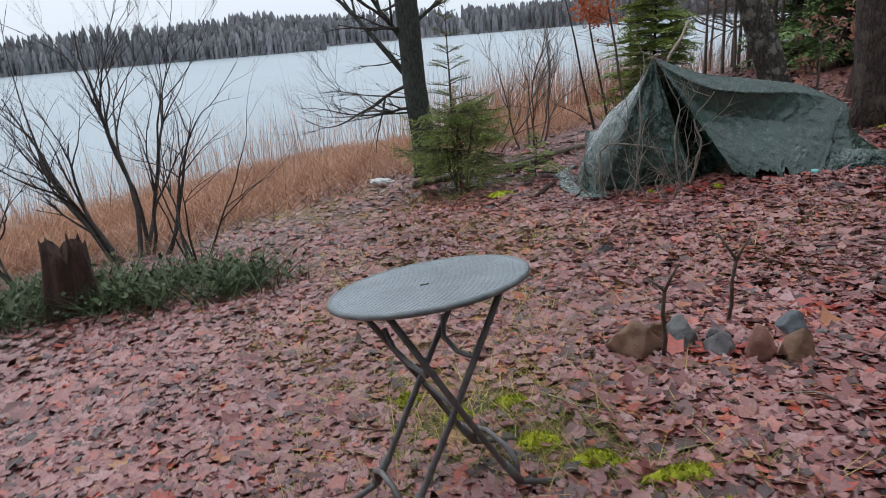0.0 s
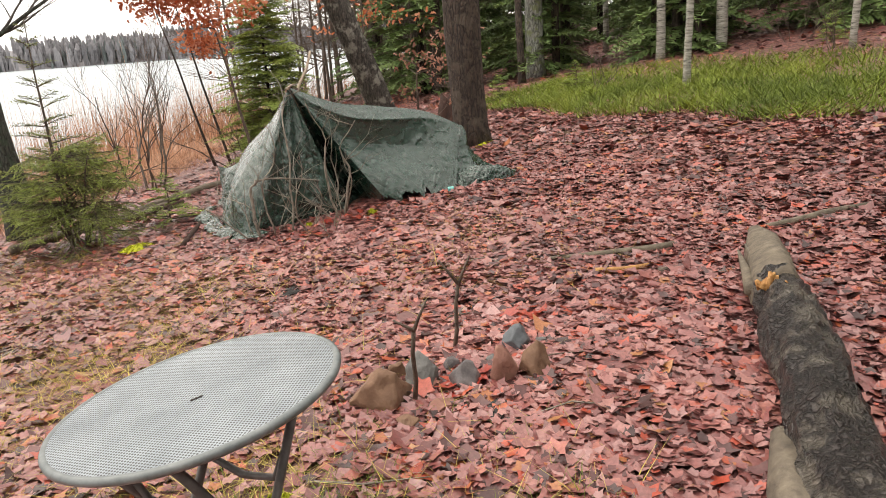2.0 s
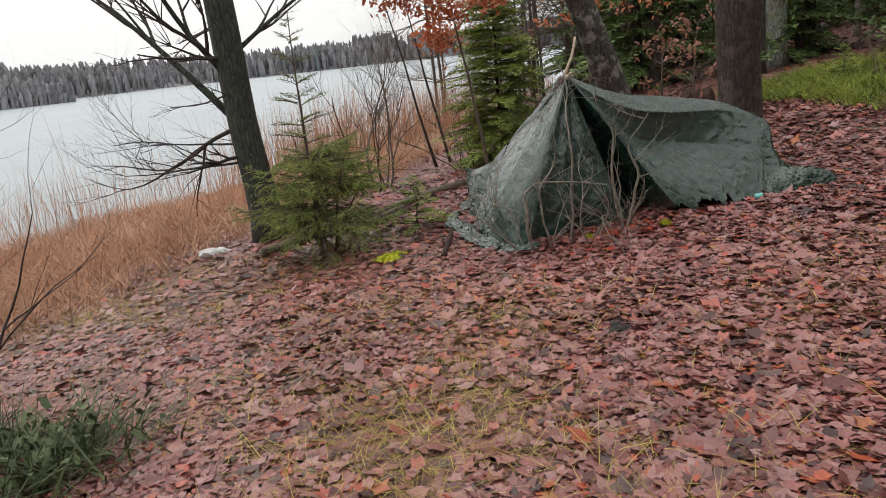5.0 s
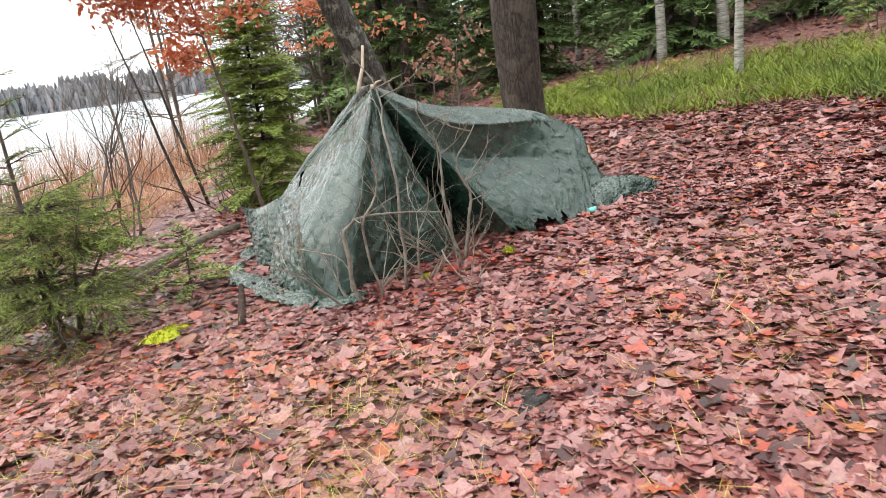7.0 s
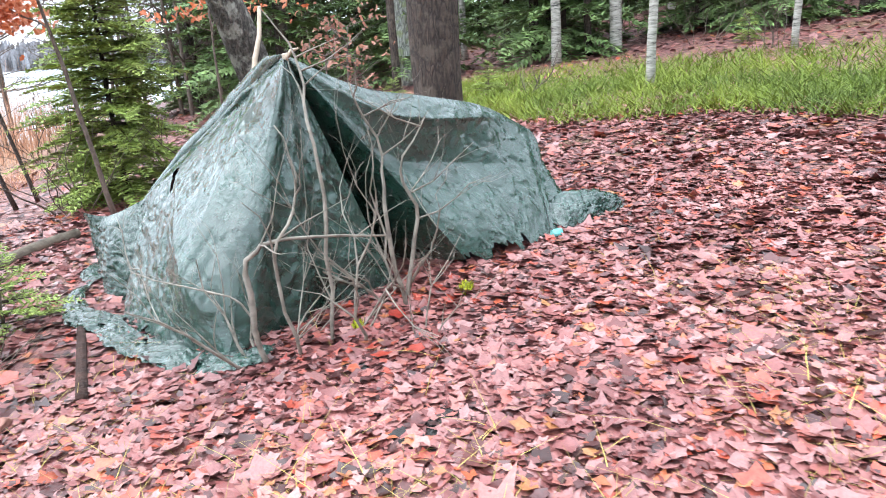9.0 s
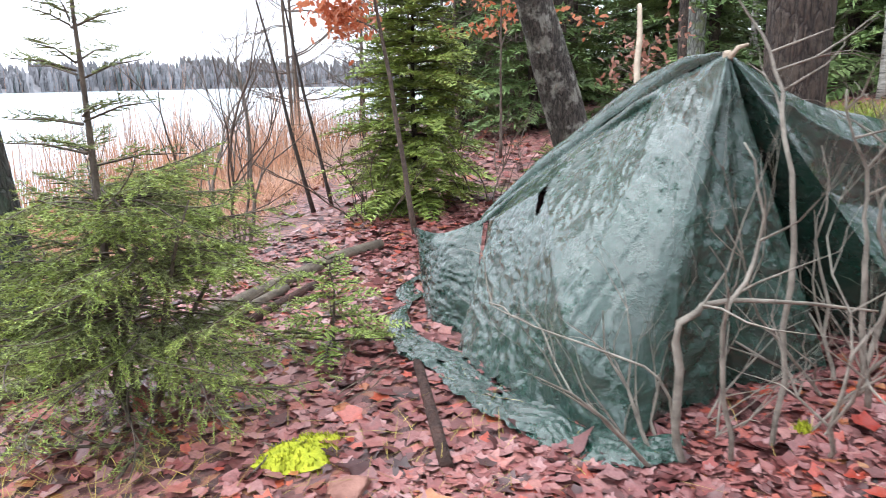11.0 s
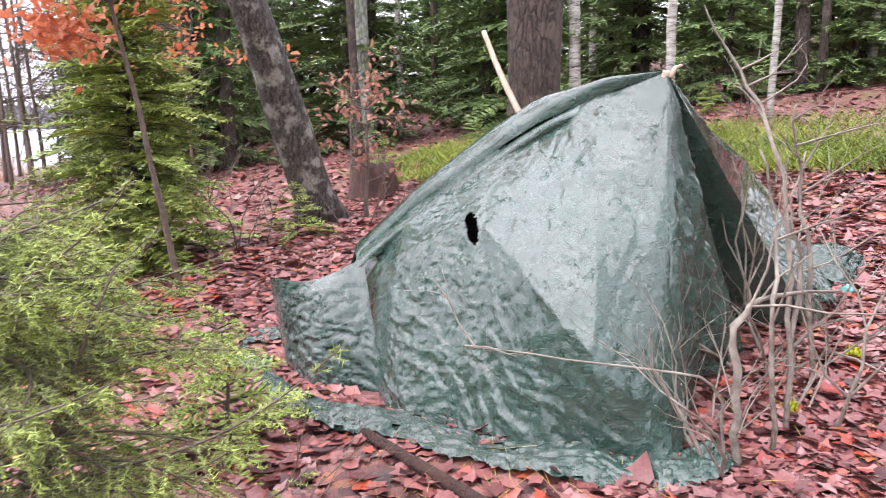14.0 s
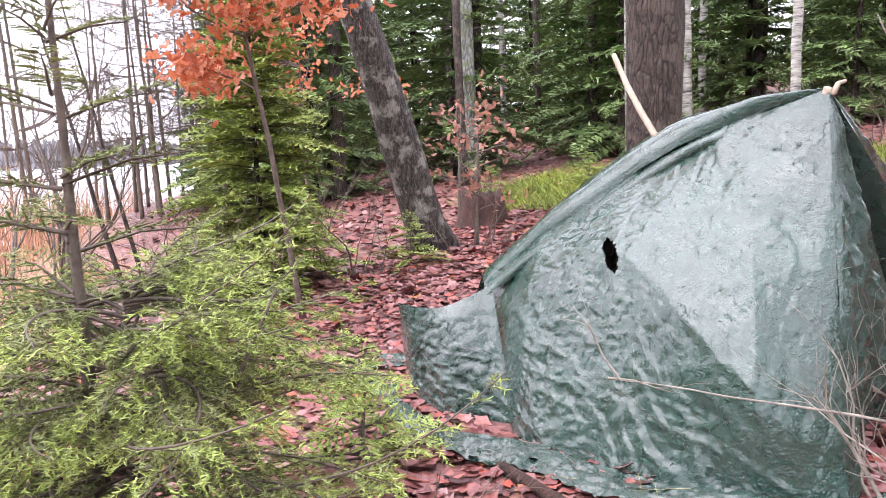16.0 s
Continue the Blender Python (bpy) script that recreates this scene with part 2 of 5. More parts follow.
def build_bark(dark, light, scale, patch=None, rough=0.85):
    def build(nt, b):
        v = coords(nt, (1, 1, 0.28))
        vor = nd(nt, "ShaderNodeTexVoronoi", Scale=scale)
        vor.feature = "DISTANCE_TO_EDGE"
        warp = nd(nt, "ShaderNodeTexNoise", Scale=scale * 0.7, Detail=4.0)
        nt.links.new(v, warp.inputs["Vector"])
        nt.links.new(mixed(nt, 0.12, v, warp.outputs["Color"], "ADD"), vor.inputs["Vector"])
        n = noise_tex(nt, v, scale * 1.8, 6, 0.7)
        col = ramp(nt, n, [(0.3, dark), (0.7, light)])
        crack = ramp(nt, vor.outputs["Distance"], [(0.0, (0.35, 0.35, 0.35)), (0.12, (1, 1, 1))])
        col = mixed(nt, 1.0, col, crack, "MULTIPLY")
        if patch is not None:
            v2 = coords(nt)
            col = mixed(nt, ramp(nt, noise_tex(nt, v2, 5.5, 5), [(0.52, (0, 0, 0)), (0.62, (0.8, 0.8, 0.8))]), col, patch)
        nt.links.new(col, b.inputs["Base Color"])
        b.inputs["Roughness"].default_value = rough
        bump(nt, b, mixed(nt, 0.4, ramp(nt, vor.outputs["Distance"], [(0.0, (0, 0, 0)), (0.25, (1, 1, 1))]), n), 0.9, 0.03)
    return build


def build_birch(nt, b):
    v = coords(nt, (1.2, 1.2, 7))
    n = noise_tex(nt, v, 4, 5, 0.7)
    col = ramp(nt, n, [(0.36, (0.03, 0.028, 0.026)), (0.46, (0.24, 0.23, 0.20)), (0.62, (0.42, 0.40, 0.36))])
    nt.links.new(col, b.inputs["Base Color"])
    b.inputs["Roughness"].default_value = 0.7
    bump(nt, b, n, 0.5, 0.01)


def build_tabletop(nt, b):
    v = coords(nt)
    rot = nd(nt, "ShaderNodeMapping", Rotation=(0, 0, 0.6))
    nt.links.new(v, rot.inputs["Vector"])
    sep = nt.nodes.new("ShaderNodeSeparateXYZ")
    nt.links.new(rot.outputs[0], sep.inputs[0])
    waves = []
    for axis, k in (("X", 720.0), ("Y", 520.0)):
        mul = nd(nt, "ShaderNodeMath")
        mul.operation = "MULTIPLY"
        mul.inputs[1].default_value = k
        nt.links.new(sep.outputs[axis], mul.inputs[0])
        s = nd(nt, "ShaderNodeMath")
        s.operation = "SINE"
        nt.links.new(mul.outputs[0], s.inputs[0])
        waves.append(s.outputs[0])
    prod = nd(nt, "ShaderNodeMath")
    prod.operation = "MULTIPLY"
    nt.links.new(waves[0], prod.inputs[0])
    nt.links.new(waves[1], prod.inputs[1])
    hole = ramp(nt, prod.outputs[0], [(0.02, (0, 0, 0)), (0.30, (1, 1, 1))])
    wear = ramp(nt, noise_tex(nt, v, 9, 5), [(0.3, (0.22, 0.26, 0.285)), (0.7, (0.36, 0.405, 0.435))])
    col = mixed(nt, hole, wear, (0.05, 0.05, 0.052))
    nt.links.new(col, b.inputs["Base Color"])
    b.inputs["Metallic"].default_value = 0.25
    b.inputs["Roughness"].default_value = 0.38
    bump(nt, b, noise_tex(nt, v, 14, 4), 0.15, 0.004)


def build_water(nt, b):
    v = coords(nt, (1, 0.35, 1))
    n = noise_tex(nt, v, 2.2, 5, 0.6)
    # pale blue-grey base colour stands in for the reflected bright sky
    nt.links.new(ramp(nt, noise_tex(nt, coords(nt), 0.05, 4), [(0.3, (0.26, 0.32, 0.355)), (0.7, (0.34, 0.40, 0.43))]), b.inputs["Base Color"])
    b.inputs["Roughness"].default_value = 0.3
    b.inputs["Specular IOR Level"].default_value = 0.7
    bump(nt, b, n, 0.25, 0.04)


M_GROUND = material("forest_floor", build_ground)
M_LITTER = material("leaf_litter", build_leaf([(0.0, (0.045, 0.020, 0.018)), (0.08, (0.08, 0.031, 0.030)), (0.18, (0.16, 0.054, 0.050)), (0.3, (0.25, 0.082, 0.075)), (0.46, (0.29, 0.132, 0.126)), (0.60, (0.33, 0.123, 0.106)), (0.74, (0.37, 0.208, 0.20)), (0.88, (0.40, 0.176, 0.147)), (0.96, (0.44, 0.075, 0.042)), (1.0, (0.40, 0.20, 0.08))]))
M_OAKLEAF = material("oak_leaf", build_leaf([(0.0, (0.46, 0.12, 0.05)), (0.5, (0.68, 0.23, 0.10)), (1.0, (0.74, 0.38, 0.24))], 0.55, 0.45))
M_REDLEAF = material("red_leaf", build_leaf([(0.0, (0.28, 0.03, 0.02)), (1.0, (0.48, 0.09, 0.05))], 0.35))
M_PINKLEAF = material("faded_leaf", build_leaf([(0.0, (0.30, 0.14, 0.10)), (1.0, (0.56, 0.29, 0.20))], 0.6, 0.35))
M_TARP = material("tarpaulin", build_tarp)
M_BARK = material("dark_bark", build_bark((0.018, 0.014, 0.012), (0.10, 0.070, 0.054), 18, (0.105, 0.083, 0.064)))
M_OAKBARK = material("mottled_bark", build_bark((0.016, 0.014, 0.013), (0.15, 0.13, 0.112), 22, (0.32, 0.31, 0.27)))
M_LAKEBARK = material("grey_bark", build_bark((0.030, 0.033, 0.029), (0.10, 0.105, 0.088), 20, (0.06, 0.085, 0.055)))
M_GREYBARK = material("pale_bark", build_bark((0.17, 0.175, 0.16), (0.34, 0.35, 0.31), 14, (0.17, 0.20, 0.09)))
M_LOGBARK = material("log_bark", build_bark((0.010, 0.008, 0.008), (0.060, 0.047, 0.043), 30, (0.16, 0.14, 0.115), 0.4))
M_BIRCH = material("birch_bark", build_birch)
M_TWIG = simple("twig", [(0.3, (0.06, 0.045, 0.038)), (0.7, (0.17, 0.13, 0.10))], 20, 0.8)
M_PALETWIG = simple("pale_twig", [(0.3, (0.10, 0.082, 0.065)), (0.7, (0.34, 0.30, 0.25))], 14, 0.75)
M_DARKTWIG = simple("dark_twig", [(0.3, (0.025, 0.02, 0.02)), (0.7, (0.085, 0.068, 0.06))], 20, 0.8)
M_PALEWOOD = simple("peeled_wood", [(0.3, (0.22, 0.16, 0.11)), (0.7, (0.46, 0.37, 0.28))], 14, 0.65, 0.4, 0.004, (1, 1, 0.2))
M_RAWWOOD = simple("raw_wood", [(0.3, (0.26, 0.11, 0.03)), (0.7, (0.55, 0.30, 0.11))], 24, 0.7)
M_ROTWOOD = simple("rotten_wood", [(0.25, (0.02, 0.011, 0.009)), (0.7, (0.09, 0.042, 0.03))], 12, 0.9, 1.0, 0.03, (1, 1, 0.3))
M_GREYWOOD = simple("weathered_wood", [(0.3, (0.07, 0.055, 0.042)), (0.7, (0.20, 0.165, 0.12))], 14, 0.8, 0.6, 0.01)
M_NEEDLE = simple("spruce_needle", [(0.3, (0.20, 0.275, 0.052)), (0.7, (0.37, 0.44, 0.115))], 3, 0.55, 0.2, 0.002, per_island=0.45)
M_NEEDLE_OLD = simple("old_spruce_needle", [(0.3, (0.14, 0.17, 0.055)), (0.7, (0.26, 0.29, 0.105))], 3, 0.6, 0.2, 0.002, per_island=0.45)
M_NEEDLE_DARK = simple("forest_needle", [(0.3, (0.10, 0.17, 0.055)), (0.7, (0.21, 0.29, 0.10))], 1.5, 0.6, 0.2, 0.002, per_island=0.45)
M_REED = simple("reed", [(0.3, (0.40, 0.20, 0.115)), (0.7, (0.60, 0.37, 0.25))], 0.6, 0.75, 0.1, 0.002, per_island=0.4)
M_STRAW = simple("dry_grass", [(0.3, (0.30, 0.22, 0.05)), (0.7, (0.50, 0.40, 0.12))], 2, 0.8, 0.1, 0.002, per_island=0.35)
M_TURF = simple("green_turf", [(0.3, (0.08, 0.12, 0.015)), (0.7, (0.20, 0.24, 0.04))], 5, 0.75, 0.1, 0.002, per_island=0.35)
M_GRASS = simple("bilberry_green", [(0.25, (0.05, 0.085, 0.010)), (0.45, (0.13, 0.18, 0.016)), (0.7, (0.25, 0.30, 0.035))], 0.9, 0.7, 0.1, 0.002, per_island=0.4)
M_SHRUBGREEN = simple("heath_green", [(0.3, (0.045, 0.07, 0.03)), (0.7, (0.12, 0.15, 0.06))], 4, 0.7, 0.1, 0.002, per_island=0.4)
M_MOSS = simple("moss", [(0.3, (0.26, 0.30, 0.012)), (0.7, (0.50, 0.50, 0.03))], 30, 0.9, 0.8, 0.01, per_island=0.3)
M_METAL = simple("painted_steel", [(0.3, (0.08, 0.073, 0.073)), (0.7, (0.18, 0.165, 0.16))], 18, 0.45, 0.3, 0.002)
M_RIM = simple("worn_rim", [(0.3, (0.10, 0.12, 0.125)), (0.7, (0.22, 0.24, 0.24))], 18, 0.4, 0.3, 0.002)
M_TOP = material("perforated_steel", build_tabletop)
M_WATER = material("sky_paled_lake_water", build_water)
# far shore colours are paled and greyed: distance haze painted into the base colour
M_FAR_HAZED = simple("hazed_far_wood", [(0.3, (0.17, 0.17, 0.185)), (0.7, (0.26, 0.25, 0.26))], 0.05, 0.9, 0.1, 0.01, per_island=0.35)
M_FARGREEN_HAZED = simple("hazed_far_conifer", [(0.3, (0.105, 0.125, 0.125)), (0.7, (0.16, 0.18, 0.175))], 0.05, 0.9, 0.1, 0.01, per_island=0.35)
M_STONE_TAN = simple("tan_stone", [(0.3, (0.12, 0.06, 0.035)), (0.7, (0.26, 0.15, 0.095))], 9, 0.75, 0.7, 0.01)
M_STONE_PINK = simple("pink_stone", [(0.3, (0.18, 0.075, 0.055)), (0.7, (0.34, 0.17, 0.13))], 9, 0.75, 0.7, 0.01)
M_STONE_GREY = simple("grey_stone", [(0.3, (0.08, 0.08, 0.078)), (0.7, (0.22, 0.215, 0.205))], 9, 0.7, 0.7, 0.01)
M_STONE_SLATE = simple("slate_stone", [(0.3, (0.07, 0.08, 0.09)), (0.7, (0.15, 0.165, 0.18))], 9, 0.6, 0.6, 0.01)
M_STONE_SOOT = simple("sooty_stone", [(0.3, (0.03, 0.028, 0.03)), (0.7, (0.22, 0.19, 0.19))], 7, 0.7, 0.7, 0.01)
M_CUP = simple("turquoise_plastic", [(0.3, (0.10, 0.45, 0.42)), (0.7, (0.25, 0.62, 0.58))], 12, 0.4, 0.1, 0.002)
M_WHITE = simple("white_plastic", [(0.3, (0.6, 0.6, 0.58)), (0.7, (0.8, 0.8, 0.78))], 12, 0.5, 0.2, 0.003)
M_ASH = simple("charred_soil", [(0.3, (0.018, 0.018, 0.018)), (0.7, (0.075, 0.068, 0.065))], 18, 0.9, 1.0, 0.02)

# ---- ground, lake, far shore ----
def axis(a, b, fine, lo, hi):
    """Grid lines: fine between lo and hi, widening outside."""
    out = list(np.arange(lo, hi + 1e-6, fine))
    step, p = fine, hi
    while p < b:
        step *= 1.25
        p += step
        out.append(p)
    step, p = fine, lo
    while p > a:
        step *= 1.25
        p -= step
        out.insert(0, p)
    return np.array(out)


gx, gy = axis(-900, 900, 0.14, -8, 14), axis(-900, 900, 0.14, -2, 18)
GX, GY = np.meshgrid(gx, gy)
GV = np.stack([GX.ravel(), GY.ravel(), ground_z(GX, GY).ravel()], 1)
ny, nx = GX.shape
idx = np.arange(nx * ny).reshape(ny, nx)
a, b_, c, d = idx[:-1, :-1].ravel(), idx[:-1, 1:].ravel(), idx[1:, 1:].ravel(), idx[1:, :-1].ravel()
ground = put("ground", np_mesh("ground", GV, np.concatenate([np.stack([a, b_, c], 1), np.stack([a, c, d], 1)]), True), M_GROUND, label="forest floor of wet soil, fallen leaves and straw", category="ground", kind="structure")

wv = [(-1500, -1500, LAKE), (1500, -1500, LAKE), (1500, 1500, LAKE), (-1500, 1500, LAKE)]
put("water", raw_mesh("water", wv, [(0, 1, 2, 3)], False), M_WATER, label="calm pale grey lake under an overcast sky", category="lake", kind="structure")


def far_shore(name, path, depth, rows, height, share_green, label, seed):
    """A wooded shore: a low bank and many tapered crowns along a line of places."""
    rand = random.Random(seed)
    bank, wood, pine = Soup(), Soup(), Soup()
    inland = []
    for k in range(len(path)):
        (ax, ay), (cx, cy) = path[max(0, k - 1)], path[min(len(path) - 1, k + 1)]
        span = math.hypot(cx - ax, cy - ay)
        inland.append(((cy - ay) / span, -(cx - ax) / span))
    for leg, ((x0, y0), (x1, y1)) in enumerate(zip(path[:-1], path[1:])):
        length = math.hypot(x1 - x0, y1 - y0)
        nxn, nyn = (y1 - y0) / length, -(x1 - x0) / length
        (mx0, my0), (mx1, my1) = inland[leg], inland[leg + 1]
        top0 = (x0 + mx0 * depth, y0 + my0 * depth, LAKE + height * 0.55) if leg else (x0, y0, LAKE)
        q = [(x0, y0, LAKE - 0.3), (x1, y1, LAKE - 0.3), (x1 + mx1 * depth, y1 + my1 * depth, LAKE + height * 0.55), top0]
        bank.poly([Vector(p) for p in q])
        count = int(length / 1.9 * rows)
        for _ in range(count):
            u, w = rand.random(), rand.random()
            w *= u if leg == 0 else 1.0
            x, y = x0 + (x1 - x0) * u + nxn * depth * w, y0 + (y1 - y0) * u + nyn * depth * w
            z = LAKE - 0.3 + (height * 0.55 + 0.3) * w
            h = height * rand.uniform(0.4, 0.65) * (0.8 + 0.5 * noise.noise(Vector((x * 0.02, y * 0.02, seed))))
            green = rand.random() < share_green + 0.25 * noise.noise(Vector((x * 0.015, y * 0.015, 3.0)))
            s = pine if green else wood
            base = len(s.v)
            r = h * (rand.uniform(0.07, 0.12) if green else rand.uniform(0.09, 0.15))
            rings = ((0.0, 0.8), (0.25, 1.0), (0.62, 0.62), (0.86, 0.3), (1.0, 0.02)) if green else ((0.0, 0.9), (0.3, 0.9), (0.6, 1.0), (0.85, 0.62), (1.0, 0.08))
            for f, k in rings:
                for j in range(5):
                    an = 6.283 * j / 5 + f * 2
                    rr = r * k * rand.uniform(0.7, 1.3)
                    s.v.append(Vector((x + math.cos(an) * rr, y + math.sin(an) * rr, z + h * f)))
            for i in range(4):
                for j in range(5):
                    j2 = (j + 1) % 5
                    s.f.append((base + i * 5 + j, base + i * 5 + j2, base + i * 5 + 5 + j2, base + i * 5 + 5 + j))
    top = put(name, bank.mesh(name, False), M_FAR_HAZED, label=label, category="far shore", kind="structure")
    part("bare_crowns", wood.mesh("bare_crowns", False), M_FAR_HAZED, top)
    part("conifer_crowns", pine.mesh("conifer_crowns", False), M_FARGREEN_HAZED, top)
    return top


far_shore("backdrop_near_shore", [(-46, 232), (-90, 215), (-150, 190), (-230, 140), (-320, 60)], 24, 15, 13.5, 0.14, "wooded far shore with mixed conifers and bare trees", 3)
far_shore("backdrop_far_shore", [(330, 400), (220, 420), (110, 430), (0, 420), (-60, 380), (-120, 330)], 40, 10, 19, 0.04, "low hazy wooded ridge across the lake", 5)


# ---- leaf litter, reeds, grass ----
def leaf_field(name, xs, ys, size, tilt, mat, label, seed, lift=0.012):
    """Loose lobed leaves lying on the ground, each curled and turned its own way."""
    r = np.random.default_rng(seed)
    n = len(xs)
    ang = np.linspace(0, 2 * np.pi, 10, endpoint=False)
    rad = np.array([1.08, 0.64, 0.96, 0.66, 0.86, 0.50, 0.86, 0.66, 0.96, 0.64])
    rr = rad[None] * r.uniform(0.84, 1.16, (n, 10))
    yaw = r.uniform(0, 2 * np.pi, n)
    lx = np.cos(ang)[None] * rr * 1.12
    ly = np.sin(ang)[None] * rr * 0.85
    curl = r.uniform(-0.25, 0.5, (n, 1))
    lz = curl * (lx ** 2 * 0.5 + np.abs(ly) * 0.35) + r.uniform(-0.10, 0.10, (n, 10))
    lx = np.concatenate([lx, np.zeros((n, 1))], 1)
    ly = np.concatenate([ly, np.zeros((n, 1))], 1)
    lz = np.concatenate([lz, np.zeros((n, 1))], 1)
    s = size * np.clip(np.exp(r.normal(0, 0.28, n)), 0.5, 1.5)[:, None]
    lx, ly, lz = lx * s, ly * s, lz * s
    tx, ty = r.normal(0, tilt, (2, n, 1))
    lz = lz + lx * tx + ly * ty
    cy, sy = np.cos(yaw)[:, None], np.sin(yaw)[:, None]
    X, Y = xs[:, None] + lx * cy - ly * sy, ys[:, None] + lx * sy + ly * cy
    Z = ground_z(xs, ys)[:, None] + lift * r.uniform(0.3, 2.0, (n, 1)) + lz
    Z = np.maximum(Z, ground_z(X, Y) + 0.002)
    V = np.stack([X, Y, Z], 2).reshape(-1, 3)
    k = np.arange(10)
    fan = np.stack([np.full(10, 10), k, (k + 1) % 10], 1)
    T = (fan[None] + 11 * np.arange(n)[:, None, None]).reshape(-1, 3)
    return put(name, np_mesh(name, V, T), mat, label=label, category="leaves", kind="stuff")


def soft_noise(x, y, k, seed):
    return np.sin(x * k + seed) * np.sin(y * k * 1.13 + seed * 2.1) + 0.6 * np.sin((x + y) * k * 1.9 + seed * 3.3) * np.sin((x - y) * k * 1.6 + seed)


def straw_mask(x, y):
    """Where grass thins the leaves: strips by the table and towards the water."""
    p = 1.1 * np.exp(-((x + 0.1) ** 2 / 0.8 + (y - 4.7) ** 2 / 2.2)) + 0.9 * np.exp(-((x - 0.35) ** 2 / 0.4 + (y - 2.6) ** 2 / 0.5)) + 0.5 * np.exp(-((x + 1.4) ** 2 / 2.5 + (y - 8.2) ** 2 / 2.5)) + 0.3 * np.exp(-((x - 2.2) ** 2 / 0.8 + (y - 4.6) ** 2 / 0.5)) + 0.4 * np.exp(-((x - 0.75) ** 2 / 0.35 + (y - 6.0) ** 2 / 0.9)) + 0.25 * np.exp(-((x - 2.9) ** 2 / 0.3 + (y - 5.3) ** 2 / 0.4))
    return np.clip(1.25 * p * (0.7 + 0.5 * soft_noise(x, y, 3.1, 1.7)), 0, 1)


def scatter(count, box, density, seed):
    r = np.random.default_rng(seed)
    x, y = r.uniform(box[0], box[1], count), r.uniform(box[2], box[3], count)
    keep = r.random(count) < density(x, y)
    return x[keep], y[keep]


def litter_density(x, y):
    d = np.where(ground_z(x, y) < -0.62, 0.0, np.where(ground_z(x, y) < -0.48, 0.35, 1.0))
    d = d * (1 - 0.88 * straw_mask(x, y)) * np.where(soft_noise(x, y, 3.7, 4.0) < -0.95, 0.35, 1.0)
    d = d * np.where((x > 1.55) & (x < 3.9) & (y > 7.3) & (y < 8.8), 0.0, 1.0)
    d = d * np.where((x > 7.3) & (y < 11), np.clip(np.maximum(1 - (x - 7.3) * 0.8, (x - 10.5) * 0.6), 0.06, 1), 1)
    return d * np.where(x > 9.5, 0.55, 1.0)


lx1, ly1 = scatter(92000, (-2.5, 5.0, 0.6, 7.6), litter_density, 11)
lx2, ly2 = scatter(60000, (-4.5, 8.5, 2.0, 12.5), litter_density, 12)
lx3, ly3 = scatter(32000, (-3.0, 22, -4, 26), litter_density, 13)
leaf_field("leaf_litter", np.concatenate([lx1[::2], lx2]), np.concatenate([ly1[::2], ly2]), 0.038, 0.17, M_LITTER, "wet reddish-brown fallen leaves covering the clearing", 21)
leaf_field("small_leaf_litter", lx1[1::2], ly1[1::2], 0.025, 0.16, M_LITTER, "small wet brown leaves among the larger ones", 23, 0.016)
leaf_field("distant_leaf_litter", lx3, ly3, 0.062, 0.25, M_LITTER, "reddish-brown fallen leaves under the trees", 22)


def blades(name, xs, ys, height, width, lean, mat, label, category, seed, seg=2, droop=0.3, base=None):
    """Thin upright blades in one mesh."""
    r = np.random.default_rng(seed)
    n = len(xs)
    h = height * np.exp(r.normal(0, 0.25, n))
    yaw = r.uniform(0, 2 * np.pi, n)
    dx, dy = r.normal(0, lean, (2, n))
    z0 = (ground_z(xs, ys) if base is None else np.maximum(ground_z(xs, ys), base)) - 0.02
    V, T = [], []
    cols = seg + 1
    for i in range(cols):
        f = i / seg
        w = width * (1 - f * 0.9)
        cx, cy = xs + dx * h * (f + droop * f * f), ys + dy * h * (f + droop * f * f)
        cz = z0 + h * f * (1 - droop * 0.25 * f * np.hypot(dx, dy))
        for s in (-1, 1):
            V.append(np.stack([cx + s * w * np.cos(yaw), cy + s * w * np.sin(yaw), cz], 1))
    V = np.stack(V, 1).reshape(-1, 3)
    quads = []
    for i in range(seg):
        p = 2 * i
        quads += [(p, p + 1, p + 3), (p, p + 3, p + 2)]
    T = (np.array(quads)[None] + 2 * cols * np.arange(n)[:, None, None]).reshape(-1, 3)
    return put(name, np_mesh(name, V, T), mat, label=label, category=category, kind="stuff")


def reed_density(x, y):
    z = ground_z(x, y)
    shore = np.clip((-0.62 - z) / 0.15, 0, 1) * np.clip((z + 1.24) / 0.12, 0, 1)
    far = np.clip((x + 1.5) / 2.5, 0.03, 1)
    return shore * far * (0.75 + 0.25 * soft_noise(x, y, 0.9, 2.0))


rx1, ry1 = scatter(60000, (-8, 14, 6, 34), reed_density, 31)
blades("reed_bed", rx1, ry1, 1.28, 0.007, 0.10, M_REED, "pale russet dry reeds along the shore", "reeds", 32, 3)
rx2, ry2 = scatter(90000, (-8, 5, 7, 17), lambda x, y: np.clip((-0.5 - ground_z(x, y)) / 0.1, 0, 1) * np.clip((ground_z(x, y) + 1.12) / 0.1, 0, 1) * 0.75, 33)
blades("marsh_grass", rx2, ry2, 0.24, 0.006, 0.6, M_REED, "matted orange-brown marsh grass by the water", "grass", 34, 2, 0.6)
rx3, ry3 = scatter(5000, (-8, 1, 8, 20), lambda x, y: np.clip((-0.85 - ground_z(x, y)) / 0.1, 0, 1) * np.clip((ground_z(x, y) + 1.35) / 0.1, 0, 1) * 0.6, 35)
blades("sparse_reeds", rx3, ry3, 1.0, 0.005, 0.13, M_REED, "sparse dry reeds standing in shallow water", "reeds", 36, 3)
